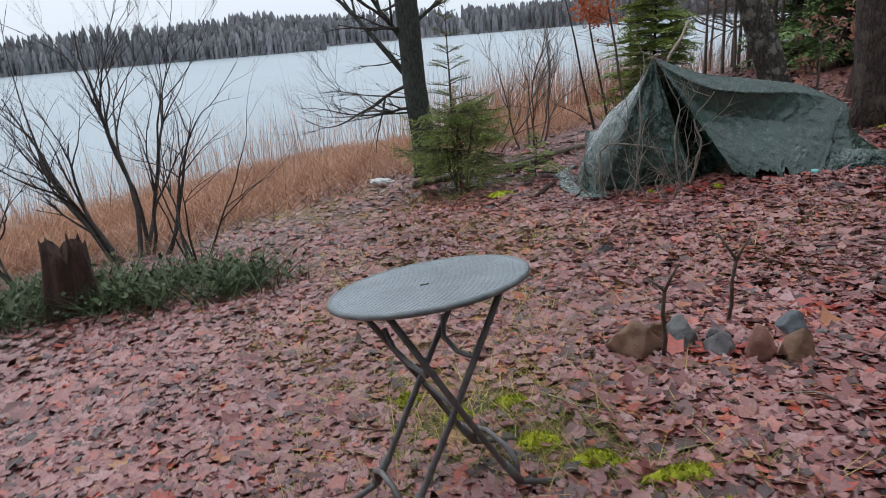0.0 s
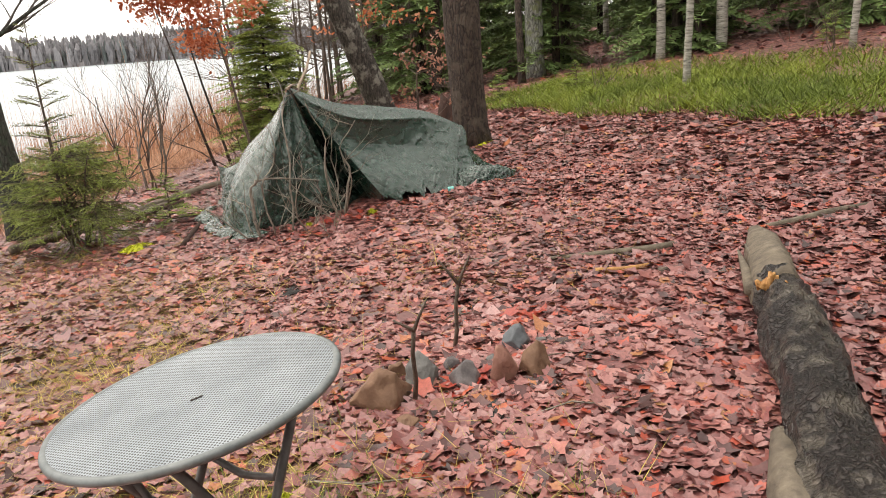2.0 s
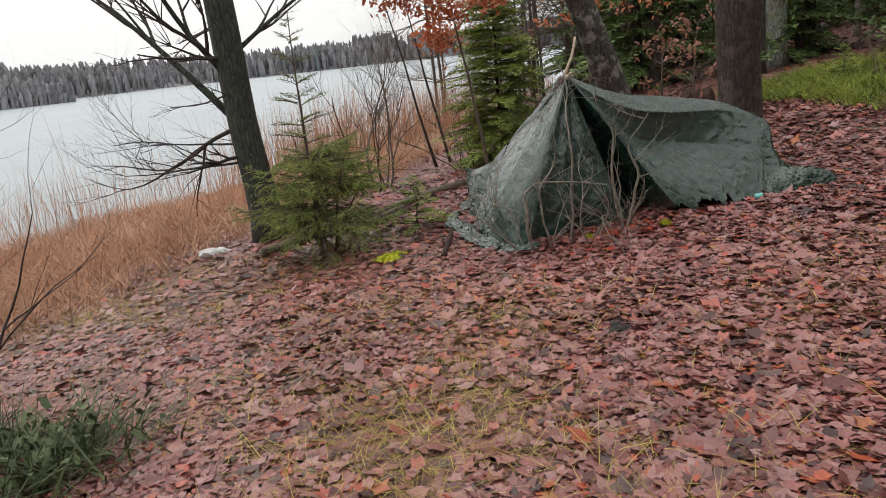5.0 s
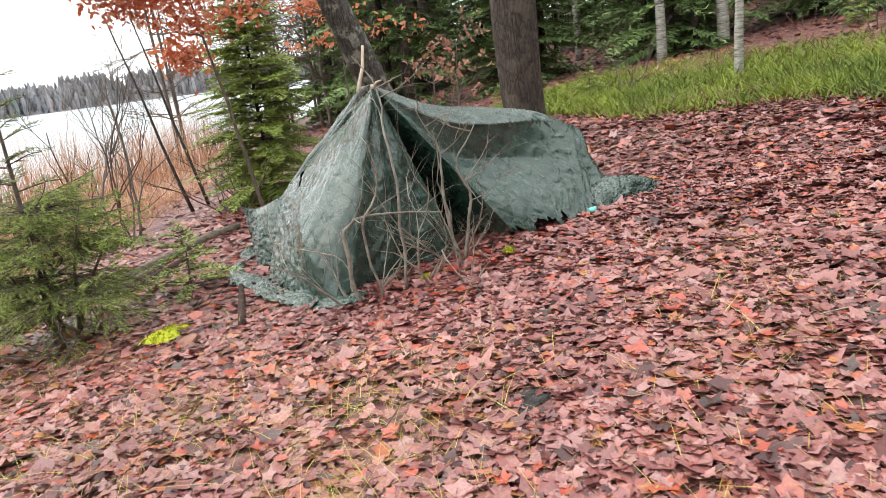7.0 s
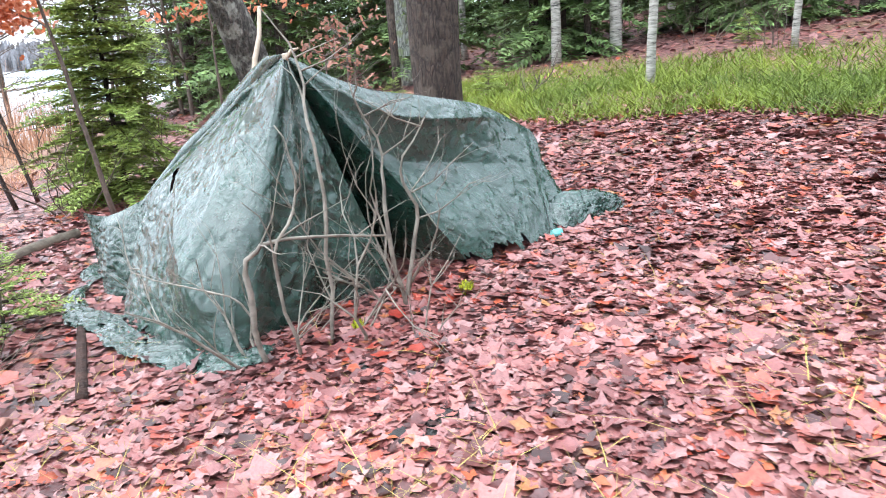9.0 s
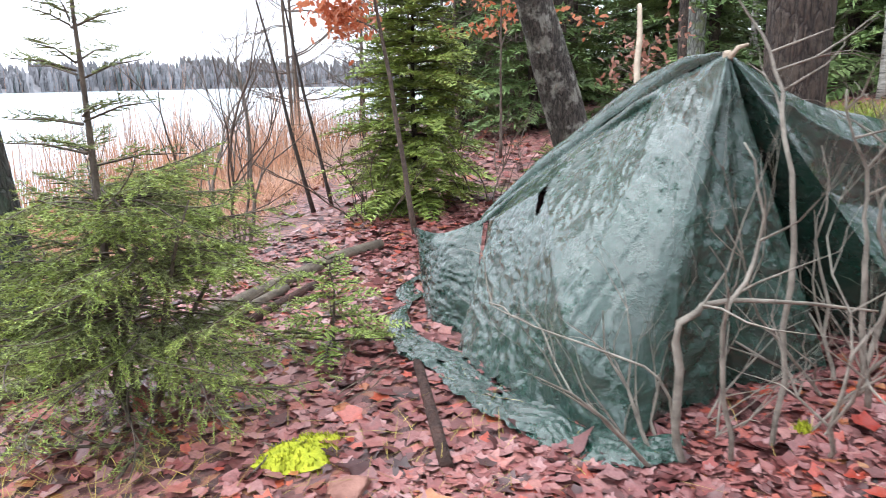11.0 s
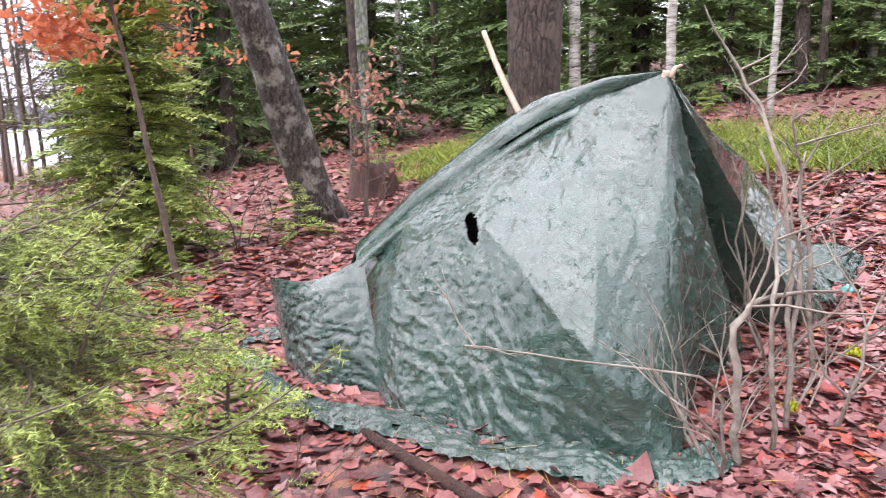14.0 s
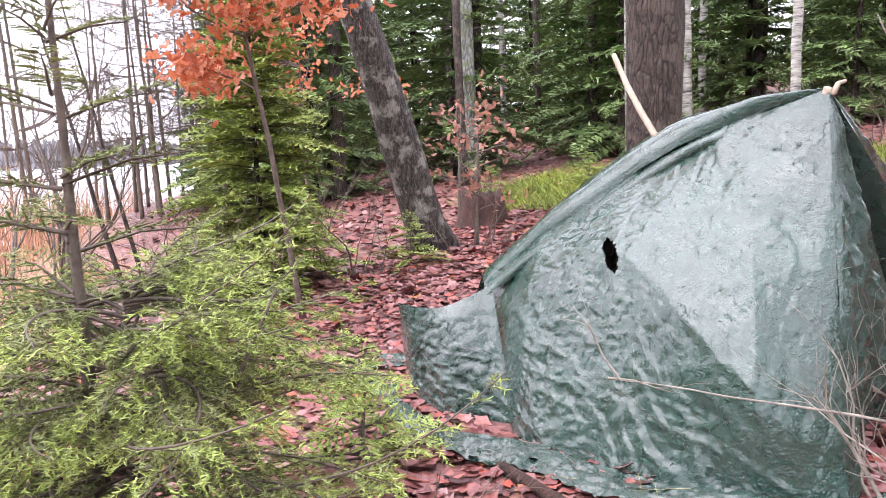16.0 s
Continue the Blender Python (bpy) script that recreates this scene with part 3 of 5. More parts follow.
sx, sy = scatter(110000, (-3, 4, 1.2, 10), lambda x, y: straw_mask(x, y) * 0.8, 41)
blades("dry_grass", sx, sy, 0.085, 0.0028, 0.9, M_STRAW, "yellowed flattened grass among the leaves", "grass", 42, 2, 0.8)
tx_, ty_ = scatter(34000, (-1.2, 1.6, 1.5, 3.6), lambda x, y: np.clip(np.exp(-((x - 0.3) ** 2 / 0.45 + (y - 2.5) ** 2 / 0.35)) * (0.5 + 0.9 * soft_noise(x, y, 4.5, 0.3)), 0, 1), 47)
blades("turf", tx_, ty_, 0.065, 0.003, 0.5, M_TURF, "short green grass growing through the leaves", "grass", 48, 2, 0.5)
bx, by = scatter(68000, (7.0, 13, 1.0, 14), lambda x, y: np.clip((x - 7.1 - 0.25 * np.sin(y * 1.9) - 0.02 * (y - 7) ** 2) / 0.3, 0, 1) * np.clip((12.5 - x) / 3.5, 0, 1) * (0.7 + 0.3 * soft_noise(x, y, 1.3, 0.5)), 43)
blades("bilberry_bed", bx, by, 0.16, 0.011, 0.7, M_GRASS, "low bright green bilberry and grass bank", "undergrowth", 44, 2, 0.4)
hx, hy = scatter(19000, (-4.0, -0.7, 4.4, 6.8), lambda x, y: np.clip(0.75 + 0.75 * soft_noise(x, y, 4.1, 0.9), 0.04, 1) * np.exp(-(((x + 2.25) / 0.85) ** 2 + ((y - 5.45) / 0.42) ** 2) ** 2) + 0.8 * np.exp(-(((x + 3.7) / 0.5) ** 2 + ((y - 5.6) / 0.5) ** 2)), 45)
leaf_field("heath_leaves", hx[::2], hy[::2], 0.021, 0.8, M_SHRUBGREEN, "small dark leaves of the lingonberry heath", 49, 0.12)
blades("heath_bed", hx, hy, 0.23, 0.008, 0.8, M_SHRUBGREEN, "dark green lingonberry heath beside the stump", "undergrowth", 46, 2, 0.3)


def moss_patch(x, y, rx, ry, seed, dome=0.05):
    """A cushion of short moss shoots."""
    r = np.random.default_rng(seed)
    n = int(9000 * rx * ry) + 150
    a, q = r.uniform(0, 2 * np.pi, n), np.sqrt(r.random(n))
    wob = 1 + 0.13 * np.sin(a * 3 + seed) + 0.09 * np.sin(a * 7 + seed)
    px, py = x + rx * q * wob * np.cos(a), y + ry * q * wob * np.sin(a)
    cz = dome * (1 - q ** 2)
    yaw = r.uniform(0, 2 * np.pi, n)
    V, w, h = [], 0.008, r.uniform(0.010, 0.022, n)
    dx, dy = r.normal(0, 0.008, (2, n))
    z0 = ground_z(px, py) + cz
    V = np.stack([np.stack([px - w * np.cos(yaw), py - w * np.sin(yaw), z0 - 0.012], 1), np.stack([px + w * np.cos(yaw), py + w * np.sin(yaw), z0 - 0.012], 1), np.stack([px + dx, py + dy, z0 + h], 1)], 1).reshape(-1, 3)
    T = np.arange(3 * n).reshape(-1, 3)
    rings, sides = 7, 26
    ang = np.arange(sides) * 2 * np.pi / sides
    D = []
    for i in range(rings):
        q_ = (i + 0.3) / rings
        wb = 1 + 0.13 * np.sin(ang * 3 + seed) + 0.09 * np.sin(ang * 7 + seed)
        hx_, hy_ = x + rx * q_ * wb * np.cos(ang), y + ry * q_ * wb * np.sin(ang)
        D.append(np.stack([hx_, hy_, ground_z(hx_, hy_) + dome * (1 - q_ ** 2) + r.uniform(-0.006, 0.008, sides)], 1))
    D = np.concatenate(D)
    base, F_ = len(V), []
    for i in range(rings - 1):
        for k_ in range(sides):
            p_, q2 = i * sides + k_, i * sides + (k_ + 1) % sides
            F_ += [(base + p_, base + q2, base + q2 + sides), (base + p_, base + q2 + sides, base + p_ + sides)]
    F_ += [(base, base + k_, base + k_ + 1) for k_ in range(1, sides - 1)]
    V, T = np.concatenate([V, D]), np.concatenate([T, np.array(F_)])
    return put("moss_cushion", np_mesh("moss_cushion", V, T), M_MOSS, label="bright yellow-green moss cushion on the forest floor", category="moss", kind="stuff")


for k, (mx, my, ax, ay) in enumerate([(0.50, 7.95, 0.17, 0.14), (0.34, 2.86, 0.09, 0.05), (0.12, 2.80, 0.07, 0.05), (0.42, 2.50, 0.10, 0.06), (0.60, 2.34, 0.11, 0.05), (0.86, 2.20, 0.13, 0.05), (-0.10, 3.0, 0.06, 0.06), (5.35, 9.15, 0.22, 0.16), (2.5, 6.75, 0.05, 0.04), (1.93, 6.95, 0.04, 0.03), (0.95, 2.0, 0.12, 0.05), (0.2, 2.0, 0.1, 0.07)]):
    moss_patch(mx, my, ax, ay, 50 + k)


# ---- tarpaulin shelter ----
def lerp_path(pts, t):
    """A smooth line through a few places."""
    n = len(pts) - 1
    t = min(max(t, 0.0), 1.0) * n
    i = min(int(t), n - 1)
    f = t - i
    p = [Vector(pts[max(0, min(n, i + k))]) for k in (-1, 0, 1, 2)]
    return 0.5 * ((2 * p[1]) + (p[2] - p[0]) * f + (2 * p[0] - 5 * p[1] + 4 * p[2] - p[3]) * f * f + (3 * p[1] - p[0] - 3 * p[2] + p[3]) * f ** 3)


def cloth(name, bottom, top, out, bulge, rough, seed, nu=70, nv=70, pleat=0.0, pleats=9, crease=0.0, ragged=0.0, keep=None, kink=0.0, sag=0.0, crumple=0.0):
    """A sheet hung between a top and a bottom line, bulged along out, with folds and crumples."""
    out = Vector(out).normalized()
    V, idxs = [], {}
    for i in range(nu + 1):
        u = i / nu
        bp, tp = lerp_path(bottom, u), lerp_path(top, u)
        for j in range(nv + 1):
            v = j / nv
            vv = v
            if ragged:
                vv = v + (1 - v) * ragged * (noise.noise(Vector((u * 9, seed, 0))) + 0.5 * noise.noise(Vector((u * 23, seed, 4))))
            p = bp.lerp(tp, vv)
            w_ = min(max(vv, 0), 1)
            kk = min(kink + 0.08, max(0.14, kink + 0.08 - 1.0 * max(0.0, u - 0.42)))
            prof = math.sin(math.pi * w_ ** 0.8) if not kink else min(w_ / kk, (1 - w_) / (1 - kk)) * 0.85 + 0.15 * math.sin(math.pi * w_)
            edge = min(1.0, 6 * min(u, 1 - u) + 0.15) * min(1.0, 8 * (1 - v) + 0.1)
            d = bulge * prof * min(1.0, 5 * (1 - u)) * min(1.0, 5 * u)
            if sag:
                # rolled over the ridge line, hollow below it, flaring to the hem
                wide = math.sin(math.pi * min(1.0, u * 1.05) ** 0.75)
                lip = 1 - 0.15 * wide - 0.02
                if w_ > lip:
                    d = -sag * 0.30 * wide * (1 - w_) / (1 - lip)
                elif w_ > 0.55:
                    d = sag * wide * (-0.30 + 1.3 * ((lip - w_) / (lip - 0.55)) ** 0.8)
                else:
                    d = sag * wide * (w_ / 0.55) ** 1.25
            q = Vector((p.x * 1.0 + seed, p.y, p.z))
            d += rough * edge * (noise.noise(q * 3.0) * 1.1 + 0.55 * noise.noise(q * 7.5) + 0.3 * abs(noise.noise(q * 15)) + (0.14 * abs(noise.noise(q * 26)) if nu > 90 else 0.0))
            if crumple:
                # sharp facets, strongest where the sheet hangs slack
                slack = 0.35 + 0.65 * min(1.0, max(0.0, (kk if kink else 0.7) + 0.04 - w_) * 5)
                g = Vector(((0.8 * u + v) * 6.5 + 0.3 * noise.noise(q * 4), (u - 0.8 * v) * 3.0, seed))
                e1 = 1 - 2.6 * abs(noise.noise(g * 2.1)) - 1.3 * abs(noise.noise(g * 4.7 + Vector((3, 1, 0))))
                e2 = 0.6 - 1.7 * abs(noise.noise(g * 9.5 + Vector((0, 5, 2))))
                d += crumple * slack * edge * (0.9 * e1 + 0.6 * e2)
            if crease:
                c = abs(noise.noise(Vector((u * 9 + seed, v * 4 - u * 5, 2.0)))) + 0.5 * abs(noise.noise(Vector((u * 17 - v * 6, v * 11, seed))))
                d -= crease * edge * (1 - min(1, 4 * c))
            if pleat:
                d += pleat * edge * math.sin(u * math.pi * pleats + 1.5 * noise.noise(Vector((v * 3, seed, 0)))) * (0.35 + 0.65 * (1 - v))
            p = p + out * d
            p.z = max(p.z, gz(p.x, p.y) + 0.006) if v > 0.02 else p.z
            V.append(p)
    F = []
    for i in range(nu):
        for j in range(nv):
            if keep is not None and not keep((i + 0.5) / nu, (j + 0.5) / nv):
                continue
            k = i * (nv + 1) + j
            F.append((k, k + nv + 1, k + nv + 2, k + 1))
    return raw_mesh(name, V, F, True)


P = (2.07, 7.48, 1.135)
Q = (2.38, 8.22, 1.005)
S = (2.04, 9.02, 0.34)
FL = (1.845, 8.90, 0.26)
R = (3.87, 7.31, 0.568)
B0, B1 = (2.74, 6.94, 0.0), (3.44, 6.84, -0.02)
C1 = (1.42, 7.27, -0.19)
E = (2.42, 7.16, -0.12)
RIDGE = [P, (2.50, 7.44, 0.95), (2.98, 7.42, 0.86), (3.50, 7.40, 0.755), R]
shelter = thing("tarp_shelter", (2.4, 7.6, gz(2.4, 7.6)), "low dark green tarpaulin shelter pitched on poles", "tent")
bpy.context.view_layer.update()


def tent_part(name, me, mat, label=""):
    ob = part(name, me, mat, shelter, label)
    ob.matrix_parent_inverse = shelter.matrix_world.inverted()
    return ob


def slope_keep(u, v):
    du, dv = (u - 0.43) / 0.019, (v - 0.57) / 0.056
    return abs(du + 0.9 * dv) + 0.5 * abs(dv) ** 3 > 0.8 + 0.25 * noise.noise(Vector((u * 90, v * 90, 3)))


tent_part("left_slope", cloth("left_slope", [(1.74, 8.72, -0.27), (1.46, 8.45, -0.26), (1.36, 8.05, -0.24), (1.36, 7.62, -0.22), C1], [S, (2.28, 8.66, 0.70), Q, (2.24, 7.88, 1.09), P], (-0.80, -0.30, 0.40), 0.205, 0.010, 1.0, 230, 190, crease=0.007, keep=slope_keep, kink=0.52, crumple=0.010), M_TARP)
tent_part("front_panel", cloth("front_panel", [C1, (1.80, 7.33, -0.17), (2.12, 7.30, -0.14), E], [P, P, P, P], (-0.1, -1, 0.2), 0.05, 0.02, 2.0, 90, 100, pleat=0.026, pleats=6, ragged=0.05, crumple=0.012), M_TARP)
tent_part("door_fold", cloth("door_fold", [E, (2.70, 7.62, -0.11), B0], [P, P, P], (-0.1, 1, 0.0), 0.10, 0.02, 3.0, 30, 50, pleat=0.03, pleats=4), M_TARP)
tent_part("right_panel", cloth("right_panel", [B0, (3.0, 6.86, 0.03), (3.2, 6.83, 0.0), B1], RIDGE, (0.05, 1, -0.1), 0.0, 0.014, 4.0, 130, 100, crease=0.010, ragged=0.12, sag=0.16, crumple=0.006), M_TARP)
tent_part("end_panel", cloth("end_panel", [B1, (3.66, 6.86, -0.01), (4.0, 7.0, 0.0), (4.35, 7.5, 0.02), (4.3, 8.1, -0.02)], [R, R, (3.90, 7.32, 0.56), (3.72, 7.38, 0.66), (3.50, 7.40, 0.755)], (0.8, -0.6, 0.2), -0.05, 0.020, 5.0, 80, 60, pleat=0.03, pleats=6, ragged=0.08, crumple=0.012), M_TARP)
tent_part("back_panel", cloth("back_panel", [(4.3, 8.1, -0.03), (3.6, 8.6, -0.1), (2.9, 9.0, -0.2), (2.4, 9.2, -0.27)], [(3.50, 7.40, 0.755), (2.98, 7.42, 0.86), (2.50, 7.44, 0.95), P], (0.4, 0.8, 0.4), 0.05, 0.02, 6.0, 60, 40, crease=0.01), M_TARP)
tent_part("rear_corner", cloth("rear_corner", [(2.4, 9.2, -0.27), (2.35, 9.25, -0.27), (2.28, 9.3, -0.27), (2.15, 9.35, -0.28)], [P, (2.24, 7.88, 1.09), Q, S], (0.6, 0.6, 0.4), 0.03, 0.02, 6.5, 40, 40), M_TARP)
tent_part("ridge_fold", cloth("ridge_fold", [(1.94, 8.96, 0.30), (2.10, 8.60, 0.58), (2.20, 8.17, 0.88), (2.16, 7.83, 1.03), P], [S, (2.30, 8.67, 0.71), (2.40, 8.23, 1.02), (2.25, 7.88, 1.10), P], (-0.7, -0.3, 0.7), 0.06, 0.014, 7.0, 80, 16), M_TARP)
tent_part("lower_fold", cloth("lower_fold", [(1.86, 8.90, 0.25), (2.03, 8.56, 0.50), (2.13, 8.13, 0.81), (2.13, 7.86, 0.97)], [(1.94, 8.95, 0.31), (2.10, 8.60, 0.58), (2.20, 8.17, 0.88), (2.16, 7.86, 1.02)], (-0.8, -0.4, 0.5), 0.05, 0.012, 7.5, 60, 12), M_TARP)
tent_part("side_flap", cloth("side_flap", [(1.86, 9.42, -0.29), (1.60, 9.02, -0.28), (1.62, 8.58, -0.27)], [(1.65, 9.27, 0.22), (1.74, 9.08, 0.20), (1.90, 8.88, 0.30)], (-0.8, -0.6, 0.1), 0.05, 0.018, 8.0, 60, 60, crease=0.010, pleat=0.02, pleats=4, crumple=0.012), M_TARP, "loose crumpled tarpaulin flap")
for k, line in enumerate([[(2.12, 9.50), (1.95, 9.78), (1.72, 9.62), (1.68, 9.38)], [(1.56, 9.32), (1.36, 8.98), (1.24, 8.55), (1.30, 8.25)], [(1.28, 8.32), (1.22, 8.0), (1.24, 7.7), (1.32, 7.42)], [(1.52, 7.12), (1.36, 7.22), (1.27, 7.4), (1.26, 7.65)]]):
    low = [(x - 0.05, y - 0.05, gz(x, y) + 0.02) for x, y in line]
    high = [(x + 0.13, y + 0.05, gz(x, y) + 0.035) for x, y in line]
    tent_part("trailing_edge", cloth("trailing_edge", low, high, (-0.3, -0.3, 1), 0.015, 0.034, 9.0 + k, 95, 22, crease=0.022, ragged=0.14), M_TARP, "crumpled tarpaulin edge lying on leaves")
tent_part("tail", cloth("tail", [(3.50, 6.80, -0.04), (3.8, 6.72, 0.0), (4.15, 6.72, 0.03)], [(3.62, 7.0, 0.13), (3.88, 7.0, 0.17), (4.36, 6.96, 0.05)], (-0.2, -0.7, 0.7), 0.05, 0.05, 14.0, 60, 30, crease=0.03, ragged=0.1, crumple=0.02), M_TARP, "bunched dark tarpaulin corner")
pole = Soup()
pole.tube([(2.05, 7.95, gz(2.05, 7.95)), (2.24, 8.08, 0.5), (2.38, 8.24, 0.98), (2.50, 8.37, 1.12), (2.64, 8.50, 1.26), (2.745, 8.62, 1.435)], [0.018, 0.018, 0.016, 0.016, 0.015, 0.013], 8, 0.2)
tent_part("ridge_pole", pole.mesh("ridge_pole"), M_PALEWOOD, "peeled pale branch used as a pole")
pole = Soup()
pole.tube([(2.06, 7.46, 1.11), (2.09, 7.45, 1.15), (2.12, 7.43, 1.16)], [0.010, 0.009, 0.005], 6, 0.2)
pole.tube([(2.60, 7.9, gz(2.6, 7.9)), (2.3, 7.65, 0.6), P], [0.02, 0.02, 0.016], 6, 0.2)
tent_part("tent_pole", pole.mesh("tent_pole"), M_PALEWOOD)


# ---- folding table ----
def disc(radius, z0, z1, sides=72, lip=0.0):
    V, F = [], []
    for z in (z0, z1):
        V += [(radius * math.cos(2 * math.pi * k / sides), radius * math.sin(2 * math.pi * k / sides), z) for k in range(sides)]
    F.append(tuple(range(sides - 1, -1, -1)))
    F.append(tuple(range(sides, 2 * sides)))
    F += [(k, (k + 1) % sides, sides + (k + 1) % sides, sides + k) for k in range(sides)]
    return raw_mesh("disc", V, F, False)


TX, TY, TOP = 0.099, 2.201, 0.765
SLANT_X, SLANT_Y = 0.039, -0.15
table = thing("bistro_table", (TX, TY, gz(TX, TY)), "round grey perforated metal folding table on leaves", "table", rot=(0, 0, 31))
lean = Matrix.Translation((0, 0, TOP)) @ Vector((0, 0, 1)).rotation_difference(Vector((-SLANT_X, -SLANT_Y, 1))).to_matrix().to_4x4()


def top_z(x, y):
    return TOP + SLANT_X * x + SLANT_Y * y


me = disc(0.292, -0.007, 0.005)
me.transform(lean)
part("tabletop", me, M_TOP, table, "grey perforated steel tabletop")
rim = Soup()
rim.tube([(0.295 * math.cos(2 * math.pi * k / 64), 0.295 * math.sin(2 * math.pi * k / 64), -0.002) for k in range(65)], [0.0095] * 65, 8, cap=False)
me = rim.mesh("rim")
me.transform(lean)
part("rim", me, M_RIM, table)
leg_r = 0.0105
for sgn, ends in ((1, 0.14), (-1, 0.118)):
    for side in (-1, 1):
        s = Soup()
        yy = side * ends
        s.tube([(-0.20 * sgn, yy, top_z(-0.20 * sgn, yy) - 0.014), (0.02 * sgn, yy, 0.37), (0.15 * sgn, yy, 0.145), (0.20 * sgn, yy, 0.075), (0.38 * sgn, yy * 1.1, 0.012)], [leg_r] * 5, 8)
        leg = part("leg", s.mesh("leg"), M_METAL, table)
        s = Soup()
        s.tube([(0.145 * sgn, yy, 0.16), (0.197 * sgn, yy, 0.08)], [leg_r * 1.45] * 2, 8)
        part("foot_sleeve", s.mesh("foot_sleeve"), M_METAL, leg, "grey plastic sleeve")
    s = Soup()
    s.tube([(0.19 * sgn, -ends, 0.085), (0.20 * sgn, -ends * 0.85, 0.14), (0.20 * sgn, -ends * 0.4, 0.165), (0.20 * sgn, ends * 0.4, 0.165), (0.20 * sgn, ends * 0.85, 0.14), (0.19 * sgn, ends, 0.085)], [leg_r * 0.9] * 6, 8)
    part("foot_bow", s.mesh("foot_bow"), M_METAL, table)
    s = Soup()
    s.tube([(-0.10 * sgn, -ends, 0.60), (-0.085 * sgn, -ends * 0.8, 0.535), (-0.08 * sgn, 0, 0.52), (-0.085 * sgn, ends * 0.8, 0.535), (-0.10 * sgn, ends, 0.60)], [leg_r * 0.85] * 5, 8)
    part("cross_bar", s.mesh("cross_bar"), M_METAL, table)
s = Soup()
s.tube([(0.02, -0.15, 0.372), (0.02, 0.15, 0.372)], [0.006] * 2, 8)
part("pivot_rod", s.mesh("pivot_rod"), M_METAL, table)
twig = Soup()
twig.tube([(TX - 0.02, TY - 0.03, gz(TX, TY) + TOP + 0.0065), (TX + 0.005, TY - 0.028, gz(TX, TY) + TOP + 0.0095)], [0.003, 0.002], 5)
put("bark_chip", twig.mesh("bark_chip"), M_DARKTWIG, label="tiny dark bark chip lying on the table", category="debris")


# ---- fire ring ----
def stone(loc, size, mat, label, seed, rot=0.0):
    bm = bmesh.new()
    bmesh.ops.create_icosphere(bm, subdivisions=4, radius=1.0)
    rand = random.Random(seed)
    cuts = [(Vector((rand.uniform(-1, 1), rand.uniform(-1, 1), rand.uniform(-0.4, 1))).normalized(), rand.uniform(0.48, 0.82)) for _ in range(12)]
    for v in bm.verts:
        p = v.co.copy()
        for n, dist in cuts:
            over = p.dot(n) - dist
            if over > 0:
                p -= n * over * 0.95
        p *= 1 + 0.12 * noise.noise(p * 1.7 + Vector((seed, 0, 0))) + 0.05 * noise.noise(p * 4 + Vector((0, seed, 0))) + 0.03 * abs(noise.noise(p * 11))
        v.co = Vector((p.x * size[0], p.y * size[1], p.z * size[2]))
    me = bpy.data.meshes.new("fire_stone")
    bm.to_mesh(me)
    bm.free()
    me.shade_smooth()
    x, y = loc
    return put("fire_stone", me, mat, label=label, category="stone", group="stones of the fire ring", m=pose(x, y, gz(x, y) + size[2] * 0.55, 0, 0, rot))


stone((0.93, 3.24), (0.155, 0.13, 0.135), M_STONE_TAN, "large rounded tan fire-ring stone", 1, 20)
stone((1.09, 3.42), (0.075, 0.06, 0.075), M_STONE_TAN, "small ochre stone behind the large one", 2, 50)
stone((1.17, 3.28), (0.10, 0.085, 0.105), M_STONE_GREY, "grey angular fire-ring stone", 3, 10)
stone((1.31, 3.14), (0.10, 0.085, 0.08), M_STONE_SOOT, "soot-stained stone of the fire ring", 4, 70)
stone((1.45, 3.06), (0.08, 0.07, 0.11), M_STONE_PINK, "pinkish granite fire-ring stone", 5, 30)
stone((1.57, 3.02), (0.09, 0.075, 0.10), M_STONE_TAN, "tan and pink fire-ring stone", 6, 80)
stone((1.66, 3.26), (0.10, 0.08, 0.08), M_STONE_SLATE, "smooth blue-grey fire-ring stone", 7, 15)
stone((0.93, 2.99), (0.06, 0.05, 0.035), M_STONE_TAN, "small flat tan fireside stone", 8, 40)
stone((1.10, 3.00), (0.08, 0.055, 0.035), M_STONE_PINK, "flat pale pink fireside stone", 9, 5)
stone((1.33, 3.32), (0.08, 0.05, 0.05), M_STONE_SOOT, "charred dark stone behind the fire", 10, 60)
stone((1.70, 3.12), (0.05, 0.04, 0.03), M_STONE_PINK, "small reddish stone in leaves", 11, 0)
stone((0.52, 7.58), (0.11, 0.08, 0.05), M_STONE_PINK, "smooth pale stone half buried in leaves", 12, 25)
stone((0.70, 3.55), (0.07, 0.06, 0.03), M_STONE_TAN, "small flat tan fireside stone", 13, 25)

rand = random.Random(31)
for k, (x, y) in enumerate([(1.02, 2.93), (1.20, 3.10), (1.38, 2.93), (1.28, 2.80), (1.55, 2.84), (1.78, 3.24), (1.62, 2.70), (1.83, 2.95), (1.22, 3.45), (1.50, 3.22)]):
    q = rand.uniform(0.02, 0.042)
    stone((x, y), (q * 1.3, q, q * 0.7), [M_STONE_PINK, M_STONE_GREY, M_STONE_TAN, M_STONE_SOOT][k % 4], "small broken stone beside the fire ring", 40 + k, rand.uniform(0, 180))
fr = np.random.default_rng(91)
leaf_field("red_leaves", np.concatenate([fr.normal(1.22, 0.09, 26), fr.normal(1.9, 0.09, 24), fr.normal(2.1, 0.3, 24)]), np.concatenate([fr.normal(3.12, 0.05, 26), fr.normal(3.55, 0.06, 24), fr.normal(6.75, 0.12, 24)]), 0.04, 0.3, M_REDLEAF, "bright red wet leaves caught between stones", 92, 0.02)


